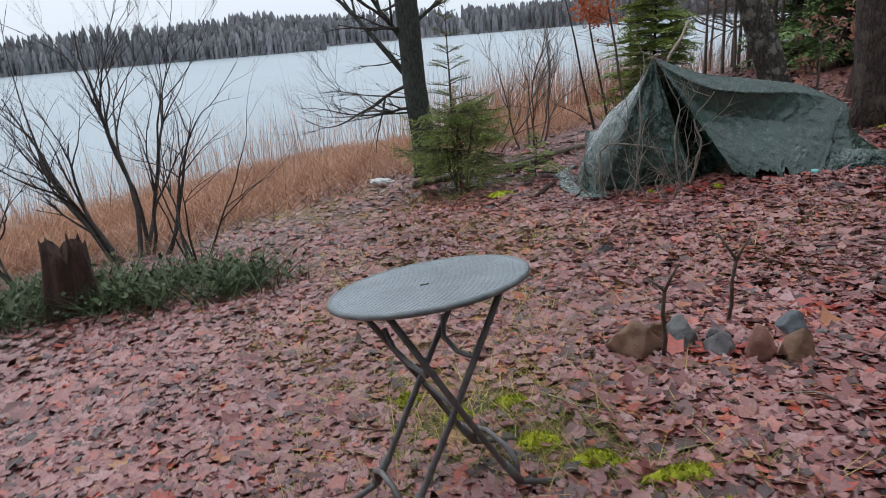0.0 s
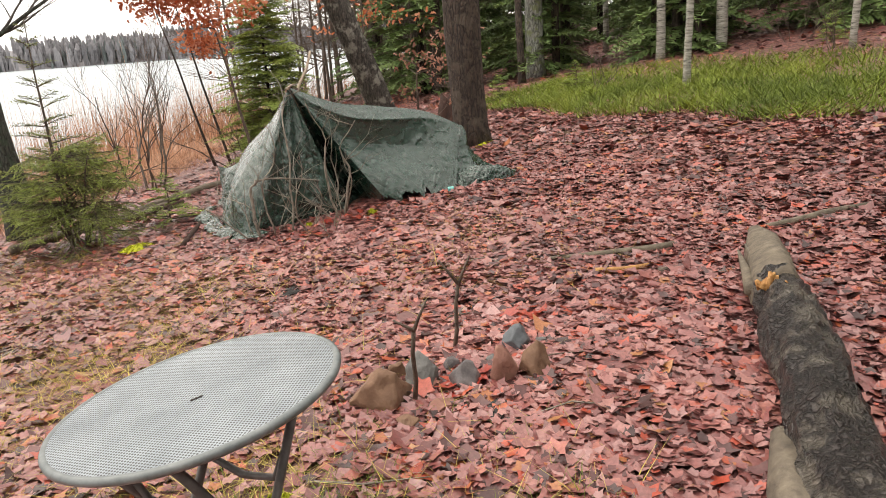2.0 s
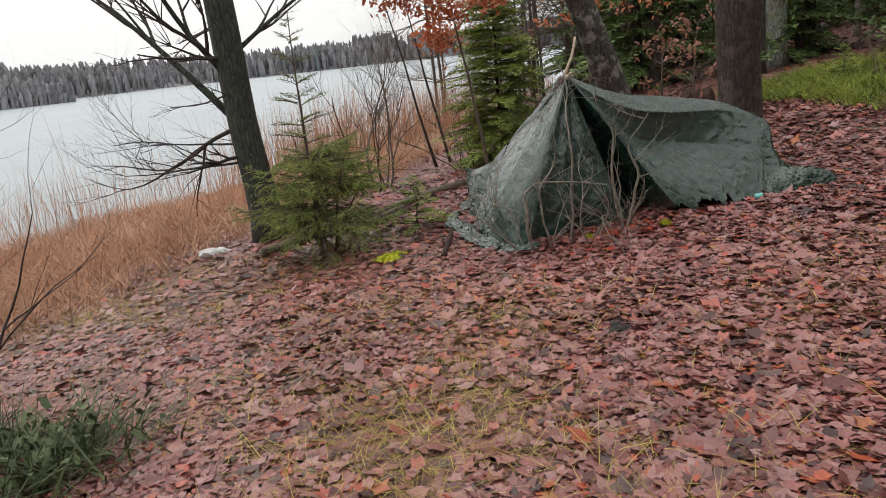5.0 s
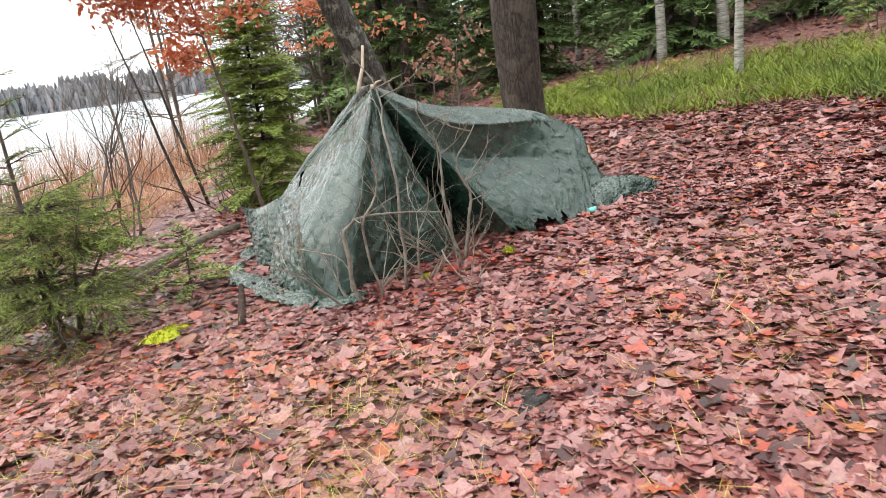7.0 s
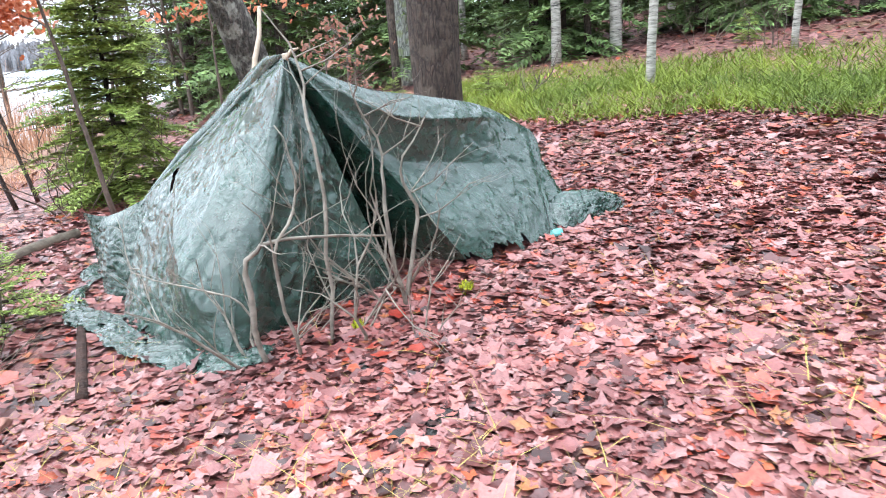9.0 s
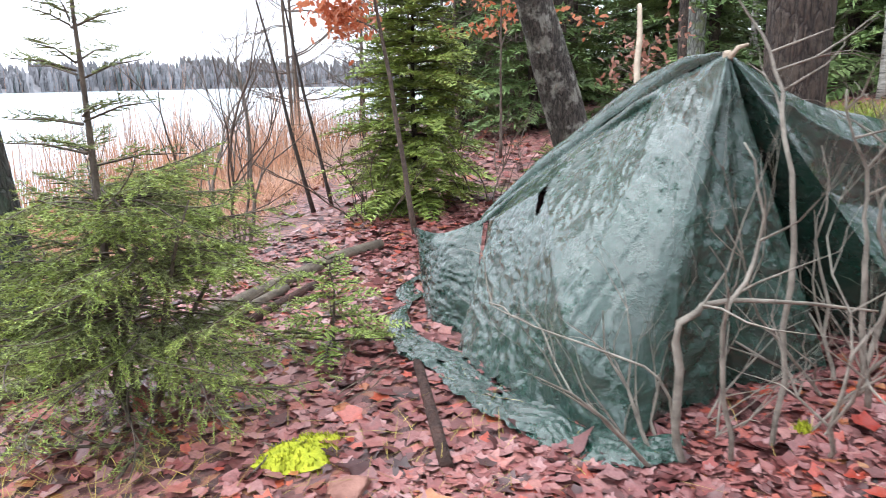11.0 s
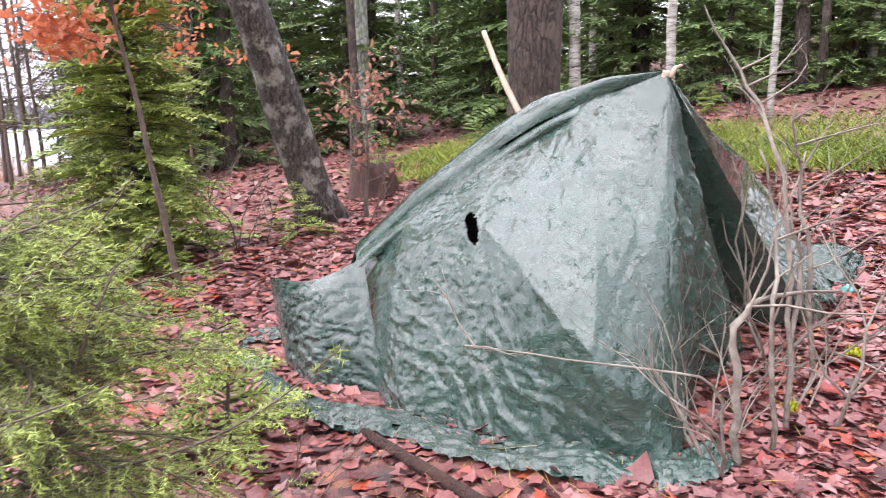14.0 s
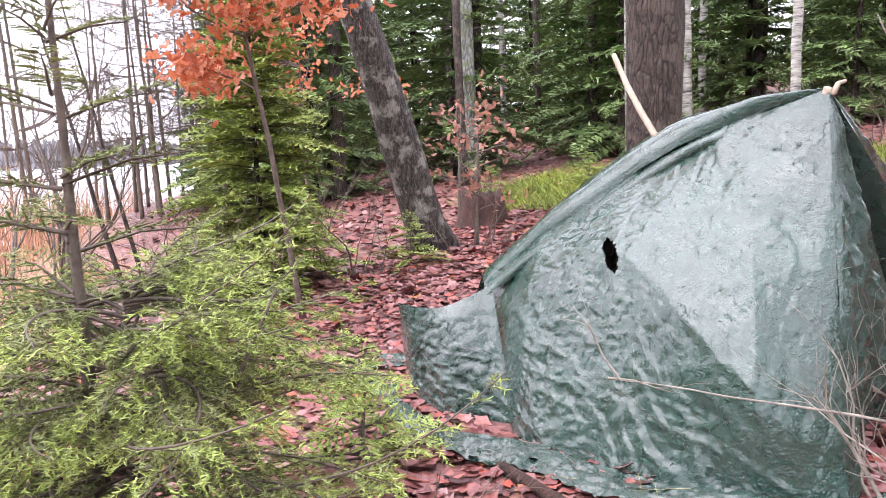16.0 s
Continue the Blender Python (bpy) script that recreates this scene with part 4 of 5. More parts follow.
def forked_stick(base, top, arms, label):
    s = Soup()
    b = Vector((base[0], base[1], gz(*base) - 0.03))
    t = Vector(top)
    s.tube([b, b.lerp(t, 0.35) + Vector((0.008, 0, 0)), b.lerp(t, 0.7) - Vector((0.006, 0, 0)), t], [0.011, 0.0105, 0.009, 0.0085], 7, 0.25)
    for tip in arms:
        s.tube([t - Vector((0, 0, 0.012)), t.lerp(Vector(tip), 0.5) + Vector((0, 0.004, -0.006)), tip], [0.0085, 0.006, 0.0035], 6, 0.25)
    return put("forked_stick", s.mesh("forked_stick"), M_TWIG, label=label, category="stick", group="forked sticks by the fire")


forked_stick((1.05, 3.16), (1.02, 3.04, 0.43), [(1.065, 3.0, 0.55), (0.945, 3.06, 0.475)], "brown forked stick standing by the fire ring")
forked_stick((1.45, 3.50), (1.455, 3.42, 0.41), [(1.37, 3.44, 0.53), (1.51, 3.40, 0.53)], "taller forked stick standing behind the fire ring")


def burnt_patch(x, y, r, seed):
    rand = random.Random(seed)
    V, F = [], []
    rings, sides = 6, 22
    for i in range(rings):
        for k in range(sides):
            a = 6.283 * k / sides
            q = r * (i + 0.2) / rings * (1 + 0.3 * math.sin(a * 3 + seed) + 0.15 * math.sin(a * 5 + seed))
            px, py = x + q * math.cos(a) * 1.3, y + q * math.sin(a)
            V.append((px, py, gz(px, py) + (0.012 if i < rings - 1 else 0.002) + rand.uniform(-0.004, 0.01)))
    for i in range(rings - 1):
        for k in range(sides):
            F.append((i * sides + k, i * sides + (k + 1) % sides, (i + 1) * sides + (k + 1) % sides, (i + 1) * sides + k))
    F.append(tuple(range(sides)))
    return put("bare_soil", raw_mesh("bare_soil", V, F), M_ASH, label="patch of bare black soil among leaves", category="soil", kind="structure")


for k, (x, y, r) in enumerate([(1.22, 2.86, 0.09), (1.47, 6.05, 0.14), (1.75, 6.65, 0.13), (1.2, 5.2, 0.08), (1.9, 3.1, 0.08), (3.75, 6.45, 0.13)]):
    burnt_patch(x, y, r, k)


# ---- logs and branches on the ground ----
def lying(name, pts, radii, mat, label, category, sides=10, rough=0.25, extra=(), seed=0, group=""):
    """A log or branch lying along a few places on the ground."""
    s = Soup()
    n = (14 if sides > 15 else 4) * (len(pts) - 1)
    path, rad = [], []
    for i in range(n + 1):
        t = i / n * (len(pts) - 1)
        k = min(int(t), len(pts) - 2)
        f = t - k
        x, y = pts[k][0] * (1 - f) + pts[k + 1][0] * f, pts[k][1] * (1 - f) + pts[k + 1][1] * f
        h = (pts[k][2] if len(pts[k]) > 2 else 0) * (1 - f) + (pts[k + 1][2] if len(pts[k + 1]) > 2 else 0) * f
        r = radii[k] * (1 - f) + radii[k + 1] * f
        path.append(Vector((x, y, gz(x, y) + r * 0.9 + h)))
        rad.append(r)
    s.tube(path, rad, sides, rough, seed)
    ob = put(name, s.mesh(name), mat, label=label, category=category, group=group)
    for ename, emesh, emat in extra:
        part(ename, emesh, emat, ob)
    return ob


big_log = lying("fallen_log", [(1.14, 1.22), (1.78, 1.80), (2.37, 2.33), (2.76, 2.68)], [0.118, 0.12, 0.122, 0.118], M_LOGBARK, "thick fallen log with dark wet bark", "log", 44, 0.30, seed=4)
s = Soup()
s.tube([(2.68, 2.63, gz(2.68, 2.63) + 0.12), (2.95, 2.87, gz(2.95, 2.87) + 0.115), (3.28, 3.16, gz(3.28, 3.16) + 0.10), (3.52, 3.38, gz(3.52, 3.38) + 0.08)], [0.115, 0.11, 0.085, 0.03], 14, 0.4, 3)
split = part("split_end", s.mesh("split_end"), M_GREYWOOD, big_log, "weathered splintered end without bark")
for k in range(7):
    rd, s = random.Random(50 + k), Soup()
    p = Vector((2.72 + rd.uniform(-0.07, 0.07), 2.70 + rd.uniform(-0.07, 0.07), gz(2.7, 2.7) + rd.uniform(0.10, 0.20)))
    s.tube([p, p + Vector((0.20, 0.18, 0.01)), p + Vector((0.36 + rd.uniform(-0.05, 0.12), 0.33 + rd.uniform(-0.05, 0.1), rd.uniform(-0.04, 0.03)))], [0.035, 0.028, 0.006], 5, 0.4, k)
    part("splinter", s.mesh("splinter"), M_GREYWOOD, split)
for k in range(9):
    rd, s = random.Random(k), Soup()
    p = Vector((2.60 + rd.uniform(-0.05, 0.05), 2.60 + rd.uniform(-0.05, 0.05), gz(2.6, 2.6) + 0.19))
    s.tube([p, p + Vector((rd.uniform(-0.03, 0.03), rd.uniform(-0.03, 0.03), rd.uniform(0.03, 0.07)))], [0.022, 0.008], 5, 0.4, k)
    part("knot_shard", s.mesh("knot_shard"), M_RAWWOOD, big_log, "raw orange broken branch knot")
s = Soup()
s.tube([(1.03, 1.33, gz(1.0, 1.3) + 0.075), (1.55, 1.78, gz(1.55, 1.78) + 0.075), (1.80, 2.0, gz(1.8, 2.0) + 0.07)], [0.075, 0.07, 0.03], 10, 0.2, 6)
part("bare_side", s.mesh("bare_side"), M_GREYWOOD, big_log, "strip of bare grey wood")

lying("fallen_branch", [(2.62, 4.22), (2.85, 4.0), (3.22, 3.72)], [0.015, 0.022, 0.03], M_GREYWOOD, "short grey fallen branch on leaves", "branch", 7, 0.3, group="branches on the ground")
lying("fallen_branch", [(2.62, 3.78), (2.78, 3.68), (3.0, 3.62)], [0.02, 0.018, 0.012], M_RAWWOOD, "broken branch showing orange wood", "branch", 7, 0.3, group="branches on the ground")
lying("fallen_branch", [(2.85, 3.50), (3.05, 3.40)], [0.022, 0.014], M_TWIG, "mossy short branch on leaves", "branch", 7, 0.3, group="branches on the ground")
lying("fallen_branch", [(3.75, 3.45), (4.15, 3.35), (4.45, 3.22)], [0.022, 0.028, 0.022], M_GREYWOOD, "grey fallen branch behind the log", "branch", 7, 0.3, group="branches on the ground")
lying("lying_stick", [(0.87, 7.52), (1.12, 8.15), (1.42, 8.92)], [0.026, 0.024, 0.022], M_ROTWOOD, "straight brown stick lying before the shelter", "stick", 8, 0.1)
lying("shore_log", [(-0.6, 9.35), (0.49, 9.98), (1.25, 10.45), (2.2, 10.98)], [0.055, 0.05, 0.05, 0.045], M_GREYWOOD, "long thin weathered log lying behind the spruce", "log", 8, 0.2, group="logs by the shore")
lying("shore_log", [(0.0, 9.52), (0.62, 9.85), (1.15, 10.25)], [0.035, 0.04, 0.035], M_GREYWOOD, "pale grey log beside the dark one", "log", 8, 0.2, group="logs by the shore")
lying("shore_log", [(0.7, 9.72), (1.35, 10.2)], [0.03, 0.03], M_ROTWOOD, "reddish rotten log by the shore", "log", 8, 0.2, group="logs by the shore")
rand = random.Random(77)
for k in range(34):
    x, y = rand.uniform(-1.2, 4.5), rand.uniform(2.2, 9.6)
    a, length = rand.uniform(0, 6.28), rand.uniform(0.12, 0.45)
    if math.hypot(x - TX, y - TY) < 0.5:
        continue
    lying("fallen_twig", [(x, y, 0.015), (x + math.cos(a) * length * 0.5, y + math.sin(a) * length * 0.5, 0.03), (x + math.cos(a + 0.3) * length, y + math.sin(a + 0.3) * length, 0.012)], [0.005, 0.004, 0.002], M_TWIG if k % 3 else M_PALETWIG, "thin dry twig lying on leaves", "twig", 4, 0.1, group="twigs on the ground")


# ---- stump, small litter ----
def tree_stump(loc, r, h, seed):
    V, F = [], []
    sides, rings = 28, 8
    for i in range(rings + 1):
        f = i / rings
        for k in range(sides):
            a = 6.283 * k / sides
            q = r * (1.35 - 0.45 * f ** 0.5) * (1 + 0.22 * noise.noise(Vector((math.cos(a) * 1.5, math.sin(a) * 1.5, f * 1.2 + seed))) + 0.08 * math.sin(a * 9 + seed))
            z = h * f * (1 + (0.28 * noise.noise(Vector((math.cos(a) * 3, math.sin(a) * 3, seed))) + 0.34 * noise.noise(Vector((a * 6, seed, 0)))) * f)
            V.append((q * math.cos(a), q * math.sin(a), z - 0.03))
    for i in range(rings):
        for k in range(sides):
            F.append((i * sides + k, i * sides + (k + 1) % sides, (i + 1) * sides + (k + 1) % sides, (i + 1) * sides + k))
    V.append((0, 0, h * 0.62))
    for k in range(sides):
        F.append((rings * sides + k, rings * sides + (k + 1) % sides, len(V) - 1))
    return put("tree_stump", raw_mesh("tree_stump", V, F), M_ROTWOOD, label="rotten dark brown jagged tree stump", category="stump", m=pose(loc[0], loc[1], gz(*loc)))


tree_stump((-3.0, 5.32), 0.17, 0.60, 2)
cup = bmesh.new()
bmesh.ops.create_cone(cup, segments=20, radius1=0.024, radius2=0.029, depth=0.06, cap_ends=True)
me = bpy.data.meshes.new("plastic_cup")
cup.to_mesh(me)
cup.free()
put("plastic_cup", me, M_CUP, label="turquoise plastic cup lying by the shelter", category="cup", m=pose(3.40, 6.78, gz(3.40, 6.78) + 0.032, 90, 0, 65))
bag = bmesh.new()
bmesh.ops.create_icosphere(bag, subdivisions=3, radius=1)
for v in bag.verts:
    v.co = Vector((v.co.x * 0.17, v.co.y * 0.09, v.co.z * 0.055)) * (1 + 0.3 * noise.noise(v.co * 2))
me = bpy.data.meshes.new("plastic_bag")
bag.to_mesh(me)
bag.free()
put("plastic_bag", me, M_WHITE, label="white crumpled plastic bag on the grass", category="bag", m=pose(-1.1, 9.98, gz(-1.1, 9.98) + 0.05, 0, 8, 10))


# ---- trees and shrubs ----
def trunk_mesh(name, height, r0, r1, lean=(0, 0), seed=0, sides=16, flare=0.35, rough=0.18):
    s = Soup()
    n = max(8, int(height / 0.35))
    rand = random.Random(seed)
    pts, rad = [], []
    ox = oy = 0.0
    for i in range(n + 1):
        f = i / n
        z = height * f
        ox += rand.uniform(-1, 1) * 0.012
        oy += rand.uniform(-1, 1) * 0.012
        pts.append((lean[0] * z + ox, lean[1] * z + oy, z - 0.08))
        rad.append((r0 * (1 - f) + r1 * f) * (1 + flare * math.exp(-z / 0.18)))
    s.tube(pts, rad, sides, rough, seed)
    return s.mesh(name), pts, rad


def twiggy(limb, fine, mat):
    """Hangs the side shoots of a limb on it."""
    if fine.v:
        tagged(part("twig_mass", fine.mesh("twig_mass"), mat, limb), kind="stuff")
    return limb


def tree(name, loc, height, r0, r1, mat, label, lean=(0, 0), seed=0, limbs=0, limb_from=0.35, limb_len=1.6, limb_mat=None, flare=0.35, twigs=(2, 4), depth=2, droop=0.1, arc=(0, 6.28), stout=0.3):
    ob = thing(name, (loc[0], loc[1], gz(*loc)), label, "tree")
    me, pts, rad = trunk_mesh("trunk", height, r0, r1, lean, seed, flare=flare)
    part("trunk", me, mat, ob)
    if limbs:
        rand = random.Random(seed + 100)
        for _ in range(limbs):
            s, fine = Soup(), Soup()
            i = rand.randint(int(len(pts) * limb_from), len(pts) - 1)
            a = rand.uniform(*arc)
            branching(s, rand, pts[i], (math.cos(a), math.sin(a), rand.uniform(-0.25, 0.75) - droop), limb_len * rand.uniform(0.4, 1.1), min(rad[i] * stout, 0.03) * rand.uniform(0.4, 1.0), depth, 5, 0.17, 0.05, twigs, 0.8, fine=fine)
            twiggy(part("limb", s.mesh("limb"), limb_mat or mat, ob), fine, limb_mat or mat)
    return ob


def shrub(name, loc, stems, height, radius, mat, label, seed, spread=0.35, depth=2, bias=(0, 0), kids=(2, 4), category="shrub", foot=0.1, rise=0.12, crook=0.32):
    ob = thing(name, (loc[0], loc[1], gz(*loc)), label, category)
    rand = random.Random(seed)
    for _ in range(stems):
        s, fine = Soup(), Soup()
        a = rand.uniform(0, 6.28)
        q = foot * rand.random()
        d = (math.cos(a) * spread + bias[0], math.sin(a) * spread + bias[1], 1)
        branching(s, rand, (q * math.cos(a), q * math.sin(a), -0.05), d, height * rand.uniform(0.6, 1.1), radius * rand.uniform(0.6, 1.1), depth, 6, crook, rise, kids, 0.85, fine=fine)
        twiggy(part("stem", s.mesh("stem"), mat, ob), fine, mat)
    return ob


def spray(V, rand, p0, d, length, width, up, needle, step, density=2.2, fill=0.55, slim=0.17):
    """One flat spruce branch: side twigs carrying needle blades, added as triangles."""
    d = d.normalized()
    side = d.cross(up).normalized()
    n = max(3, int(length / step))
    for i in range(n):
        f = (i + 0.5) / n
        p = p0 + d * length * f + Vector((0, 0, -0.22 * length * f * f))
        w = width * (1 - f) ** 0.8 * (0.5 + 0.5 * min(1, f * 4)) + 0.02
        for sg in (-1, 1):
            tdir = (side * sg + d * 0.75 + Vector((0, 0, rand.uniform(-0.25, 0.1)))).normalized()
            L = w * rand.uniform(0.7, 1.15)
            rw = tdir.cross(up).normalized() * needle * fill
            tip = p + tdir * L * 1.05 - Vector((0, 0, 0.12 * L))
            midp = p + tdir * L * 0.45
            V.append((p - rw * 0.4, midp + rw, tip))
            V.append((p + rw * 0.4, tip, midp - rw))
            m = max(2, int(L / needle * density))
            for k in range(m):
                q = p + tdir * L * (k + rand.random()) / m
                for _ in range(2):
                    nd_ = (tdir * 0.8 + Vector((rand.uniform(-1, 1), rand.uniform(-1, 1), rand.uniform(-0.8, 0.6))) * 0.8).normalized()
                    wv_ = nd_.cross(Vector((rand.uniform(-1, 1), rand.uniform(-1, 1), 1))).normalized() * needle * slim
                    V.append((q - wv_, q + wv_, q + nd_ * needle))


def spruce_meshes(height, radius, seed, whorl=0.16, per=6, needle=0.03, step=0.05, low=0.06, droop=0.15, thin_top=0.0, width=0.16, density=2.2, taper=0.85, fill=0.55, slim=0.17):
    rand = random.Random(seed)
    V, wood = [], Soup()
    z = height * low
    while z < height * 0.985:
        f = z / height
        R_ = radius * (1 - f) ** taper + 0.04
        if thin_top and f > 0.42:
            R_ *= thin_top
        count = per if not (thin_top and f > 0.42) else max(3, per - 2)
        for k in range(count):
            a = 6.28 * (k + rand.random() * 0.8) / count + z * 7
            L = R_ * rand.uniform(0.6, 1.15)
            d = Vector((math.cos(a), math.sin(a), rand.uniform(-0.05, 0.25) - droop + 0.5 * f))
            p0 = Vector((0, 0, z + rand.uniform(-0.04, 0.04)))
            wood.tube([p0, p0 + d.normalized() * L * 0.5 - Vector((0, 0, 0.055 * L)), p0 + d.normalized() * L * 0.95 - Vector((0, 0, 0.2 * L))], [0.004 + 0.006 * L, 0.004, 0.002], 3, cap=False)
            spray(V, rand, p0 + d.normalized() * L * 0.12, d, L * 0.9, min(width, L * 0.4), Vector((rand.uniform(-0.35, 0.35), rand.uniform(-0.35, 0.35), 1)), needle, step, density, fill, slim)
        z += whorl * rand.uniform(0.8, 1.2)
    A = np.array([[tuple(q) for q in t] for t in V], np.float32).reshape(-1, 3)
    crown = np_mesh("crown", A, np.arange(len(A)).reshape(-1, 3))
    trunk, _, _ = trunk_mesh("trunk", height, 0.0075 * height + 0.006 if height < 5 else 0.012 * height, 0.004, (0, 0), seed, 8, 0.2)
    return trunk, wood.mesh("branches"), crown


def spruce(name, loc, meshes, label, needle_mat, bark=M_BARK, rot=0.0):
    ob = thing(name, (loc[0], loc[1], gz(*loc)), label, "tree", rot=(0, 0, rot))
    part("trunk", meshes[0], bark, ob)
    tagged(part("branch_wood", meshes[1], M_TWIG, ob), kind="stuff")
    tagged(part("crown", meshes[2], needle_mat, ob), kind="stuff")
    return ob


def leaf_cloud(name, tips, count, size, mat, parent, seed, spread=0.12):
    """Withered leaves hanging on twigs."""
    r = np.random.default_rng(seed)
    T = np.array([tuple(t) for t in tips])
    pick = T[r.integers(0, len(T), count)] + r.normal(0, spread, (count, 3)) * (0.7, 0.7, 0.5)
    ax = r.normal(0, 1, (count, 3))
    ax /= np.linalg.norm(ax, axis=1)[:, None]
    bx_ = np.cross(ax, r.normal(0, 1, (count, 3)))
    bx_ /= np.linalg.norm(bx_, axis=1)[:, None]
    nz = np.cross(ax, bx_)
    s = (size * np.exp(r.normal(0, 0.25, count)))[:, None]
    outline = [(-1.0, 0.0), (-0.35, 0.42), (0.0, 0.25), (0.35, 0.48), (1.0, 0.0), (0.35, -0.48), (0.0, -0.25), (-0.35, -0.42)]
    pts = [pick + ax * s * u + bx_ * s * w + nz * s * (0.35 * u * u) for u, w in outline]
    pts.append(pick)
    V = np.stack(pts, 1).reshape(-1, 3)
    k = np.arange(8)
    fan = np.stack([np.full(8, 8), k, (k + 1) % 8], 1)
    Tt = (fan[None] + 9 * np.arange(count)[:, None, None]).reshape(-1, 3)
    return tagged(part(name, np_mesh(name, V, Tt), mat, parent), kind="stuff")


# trees beside the clearing
tree("pine_tree", (5.32, 9.38), 9, 0.255, 0.17, M_BARK, "thick dark-barked tree behind the shelter", (-0.035, 0.0), 1, limbs=4, limb_from=0.5, limb_mat=M_DARKTWIG, flare=0.3)
tree("leaning_oak", (5.4, 12.05), 8, 0.235, 0.13, M_OAKBARK, "leaning mottled-bark oak with mossy foot", (-0.35, 0.06), 2, limbs=9, limb_from=0.45, limb_len=1.6, limb_mat=M_DARKTWIG, flare=0.5)
alder = tree("lakeside_alder", (-0.45, 10.35), 8, 0.185, 0.10, M_LAKEBARK, "grey-barked tree with bare drooping branches by the lake", (-0.05, 0.02), 3, limbs=22, limb_from=0.16, limb_len=1.8, arc=(1.3, 4.3), limb_mat=M_DARKTWIG, twigs=(3, 5), droop=0.35)
tree("pale_aspen", (11.6, 16.0), 9, 0.24, 0.15, M_GREYBARK, "pale grey lichen-covered tree trunk", (-0.02, 0), 4, limbs=5, limb_mat=M_TWIG, flare=0.25)
for k, (bxx, byy, r, lean) in enumerate([(9.42, 9.07, 0.065, (0.0, 0.0)), (12.74, 12.75, 0.10, (-0.01, 0.0)), (13.9, 12.0, 0.125, (0.0, 0.01)), (12.3, 8.0, 0.06, (0.01, 0.0)), (15.5, 17.5, 0.09, (0, 0.01)), (21, 14, 0.12, (0.02, 0)), (17.5, 6.5, 0.09, (-0.02, 0.0)), (23, 19, 0.1, (0, 0)), (12.5, 3.0, 0.1, (0.02, 0))]):
    tree("birch_tree", (bxx, byy), 9, r, r * 0.7, M_BIRCH, "slender white birch trunk in low greenery", lean, 10 + k, limbs=5, limb_from=0.3, limb_len=1.3, limb_mat=M_DARKTWIG, flare=0.15)
tree("reed_sapling", (2.55, 13.65), 2.9, 0.028, 0.008, M_DARKTWIG, "thin dark bare sapling at the reed edge", (-0.20, 0.02), 30, limbs=7, limb_from=0.4, limb_len=0.5, limb_mat=M_DARKTWIG, flare=0.1, depth=1)
tree("reed_sapling", (2.88, 13.9), 3.0, 0.026, 0.008, M_DARKTWIG, "thin dark bare sapling at the reed edge", (-0.17, 0.02), 31, limbs=7, limb_from=0.4, limb_len=0.5, limb_mat=M_DARKTWIG, flare=0.1, depth=1)

for limb_z, way, length, thick, seed in ((1.35, (-0.9, 0.1, 0.75), 2.3, 0.05, 5), (1.75, (-0.7, -0.2, 1.0), 2.2, 0.04, 6), (2.1, (0.8, 0.1, 0.7), 1.8, 0.03, 8), (0.95, (-1.0, -0.2, 0.12), 1.5, 0.016, 9), (1.15, (-0.9, 0.3, -0.05), 1.6, 0.015, 11)):
    s, fine = Soup(), Soup()
    branching(s, random.Random(seed), (-0.05 * limb_z, 0.02 * limb_z, limb_z), way, length, thick, 3, 7, 0.12, 0.06, (4, 6), 0.8, fine=fine)
    twiggy(part("limb", s.mesh("limb"), M_LAKEBARK, alder), fine, M_DARKTWIG)

# young oaks holding withered leaves
for loc, h, cnt, size, mat, seed, lean in (((2.66, 11.17), 2.95, 4600, 0.04, M_OAKLEAF, 40, (-0.14, 0.02)), ((5.6, 11.6), 1.3, 110, 0.05, M_PINKLEAF, 42, (0.05, 0.0)), ((7.2, 13.0), 1.6, 120, 0.05, M_PINKLEAF, 43, (0.1, 0.0)), ((6.5, 15.5), 3.0, 400, 0.06, M_OAKLEAF, 44, (0, 0))):
    ob = thing("young_oak", (loc[0], loc[1], gz(*loc)), "slim young oak holding withered orange leaves", "tree", "young oaks")
    me, pts, rad = trunk_mesh("trunk", h, 0.028, 0.008, lean, seed, 7, 0.2)
    part("trunk", me, M_TWIG, ob)
    s, tips, rand = Soup(), [], random.Random(seed)
    for _ in range(14):
        i = rand.randint(int(len(pts) * (0.56 if h > 2.9 else 0.4)), len(pts) - 1)
        aa = rand.uniform(0, 6.28)
        branching(s, rand, pts[i], (math.cos(aa) - (0.6 if h > 2.9 else 0.0), math.sin(aa), 0.35), h * rand.uniform(0.18, 0.38), 0.009, 2, 4, 0.15, 0.06, (2, 3), 0.7, tips)
    tagged(part("twig_mass", s.mesh("twig_mass"), M_TWIG, ob), kind="stuff")
    leaf_cloud("foliage", tips, cnt, size, mat, ob, seed, 0.17 if h > 2.9 else 0.10)

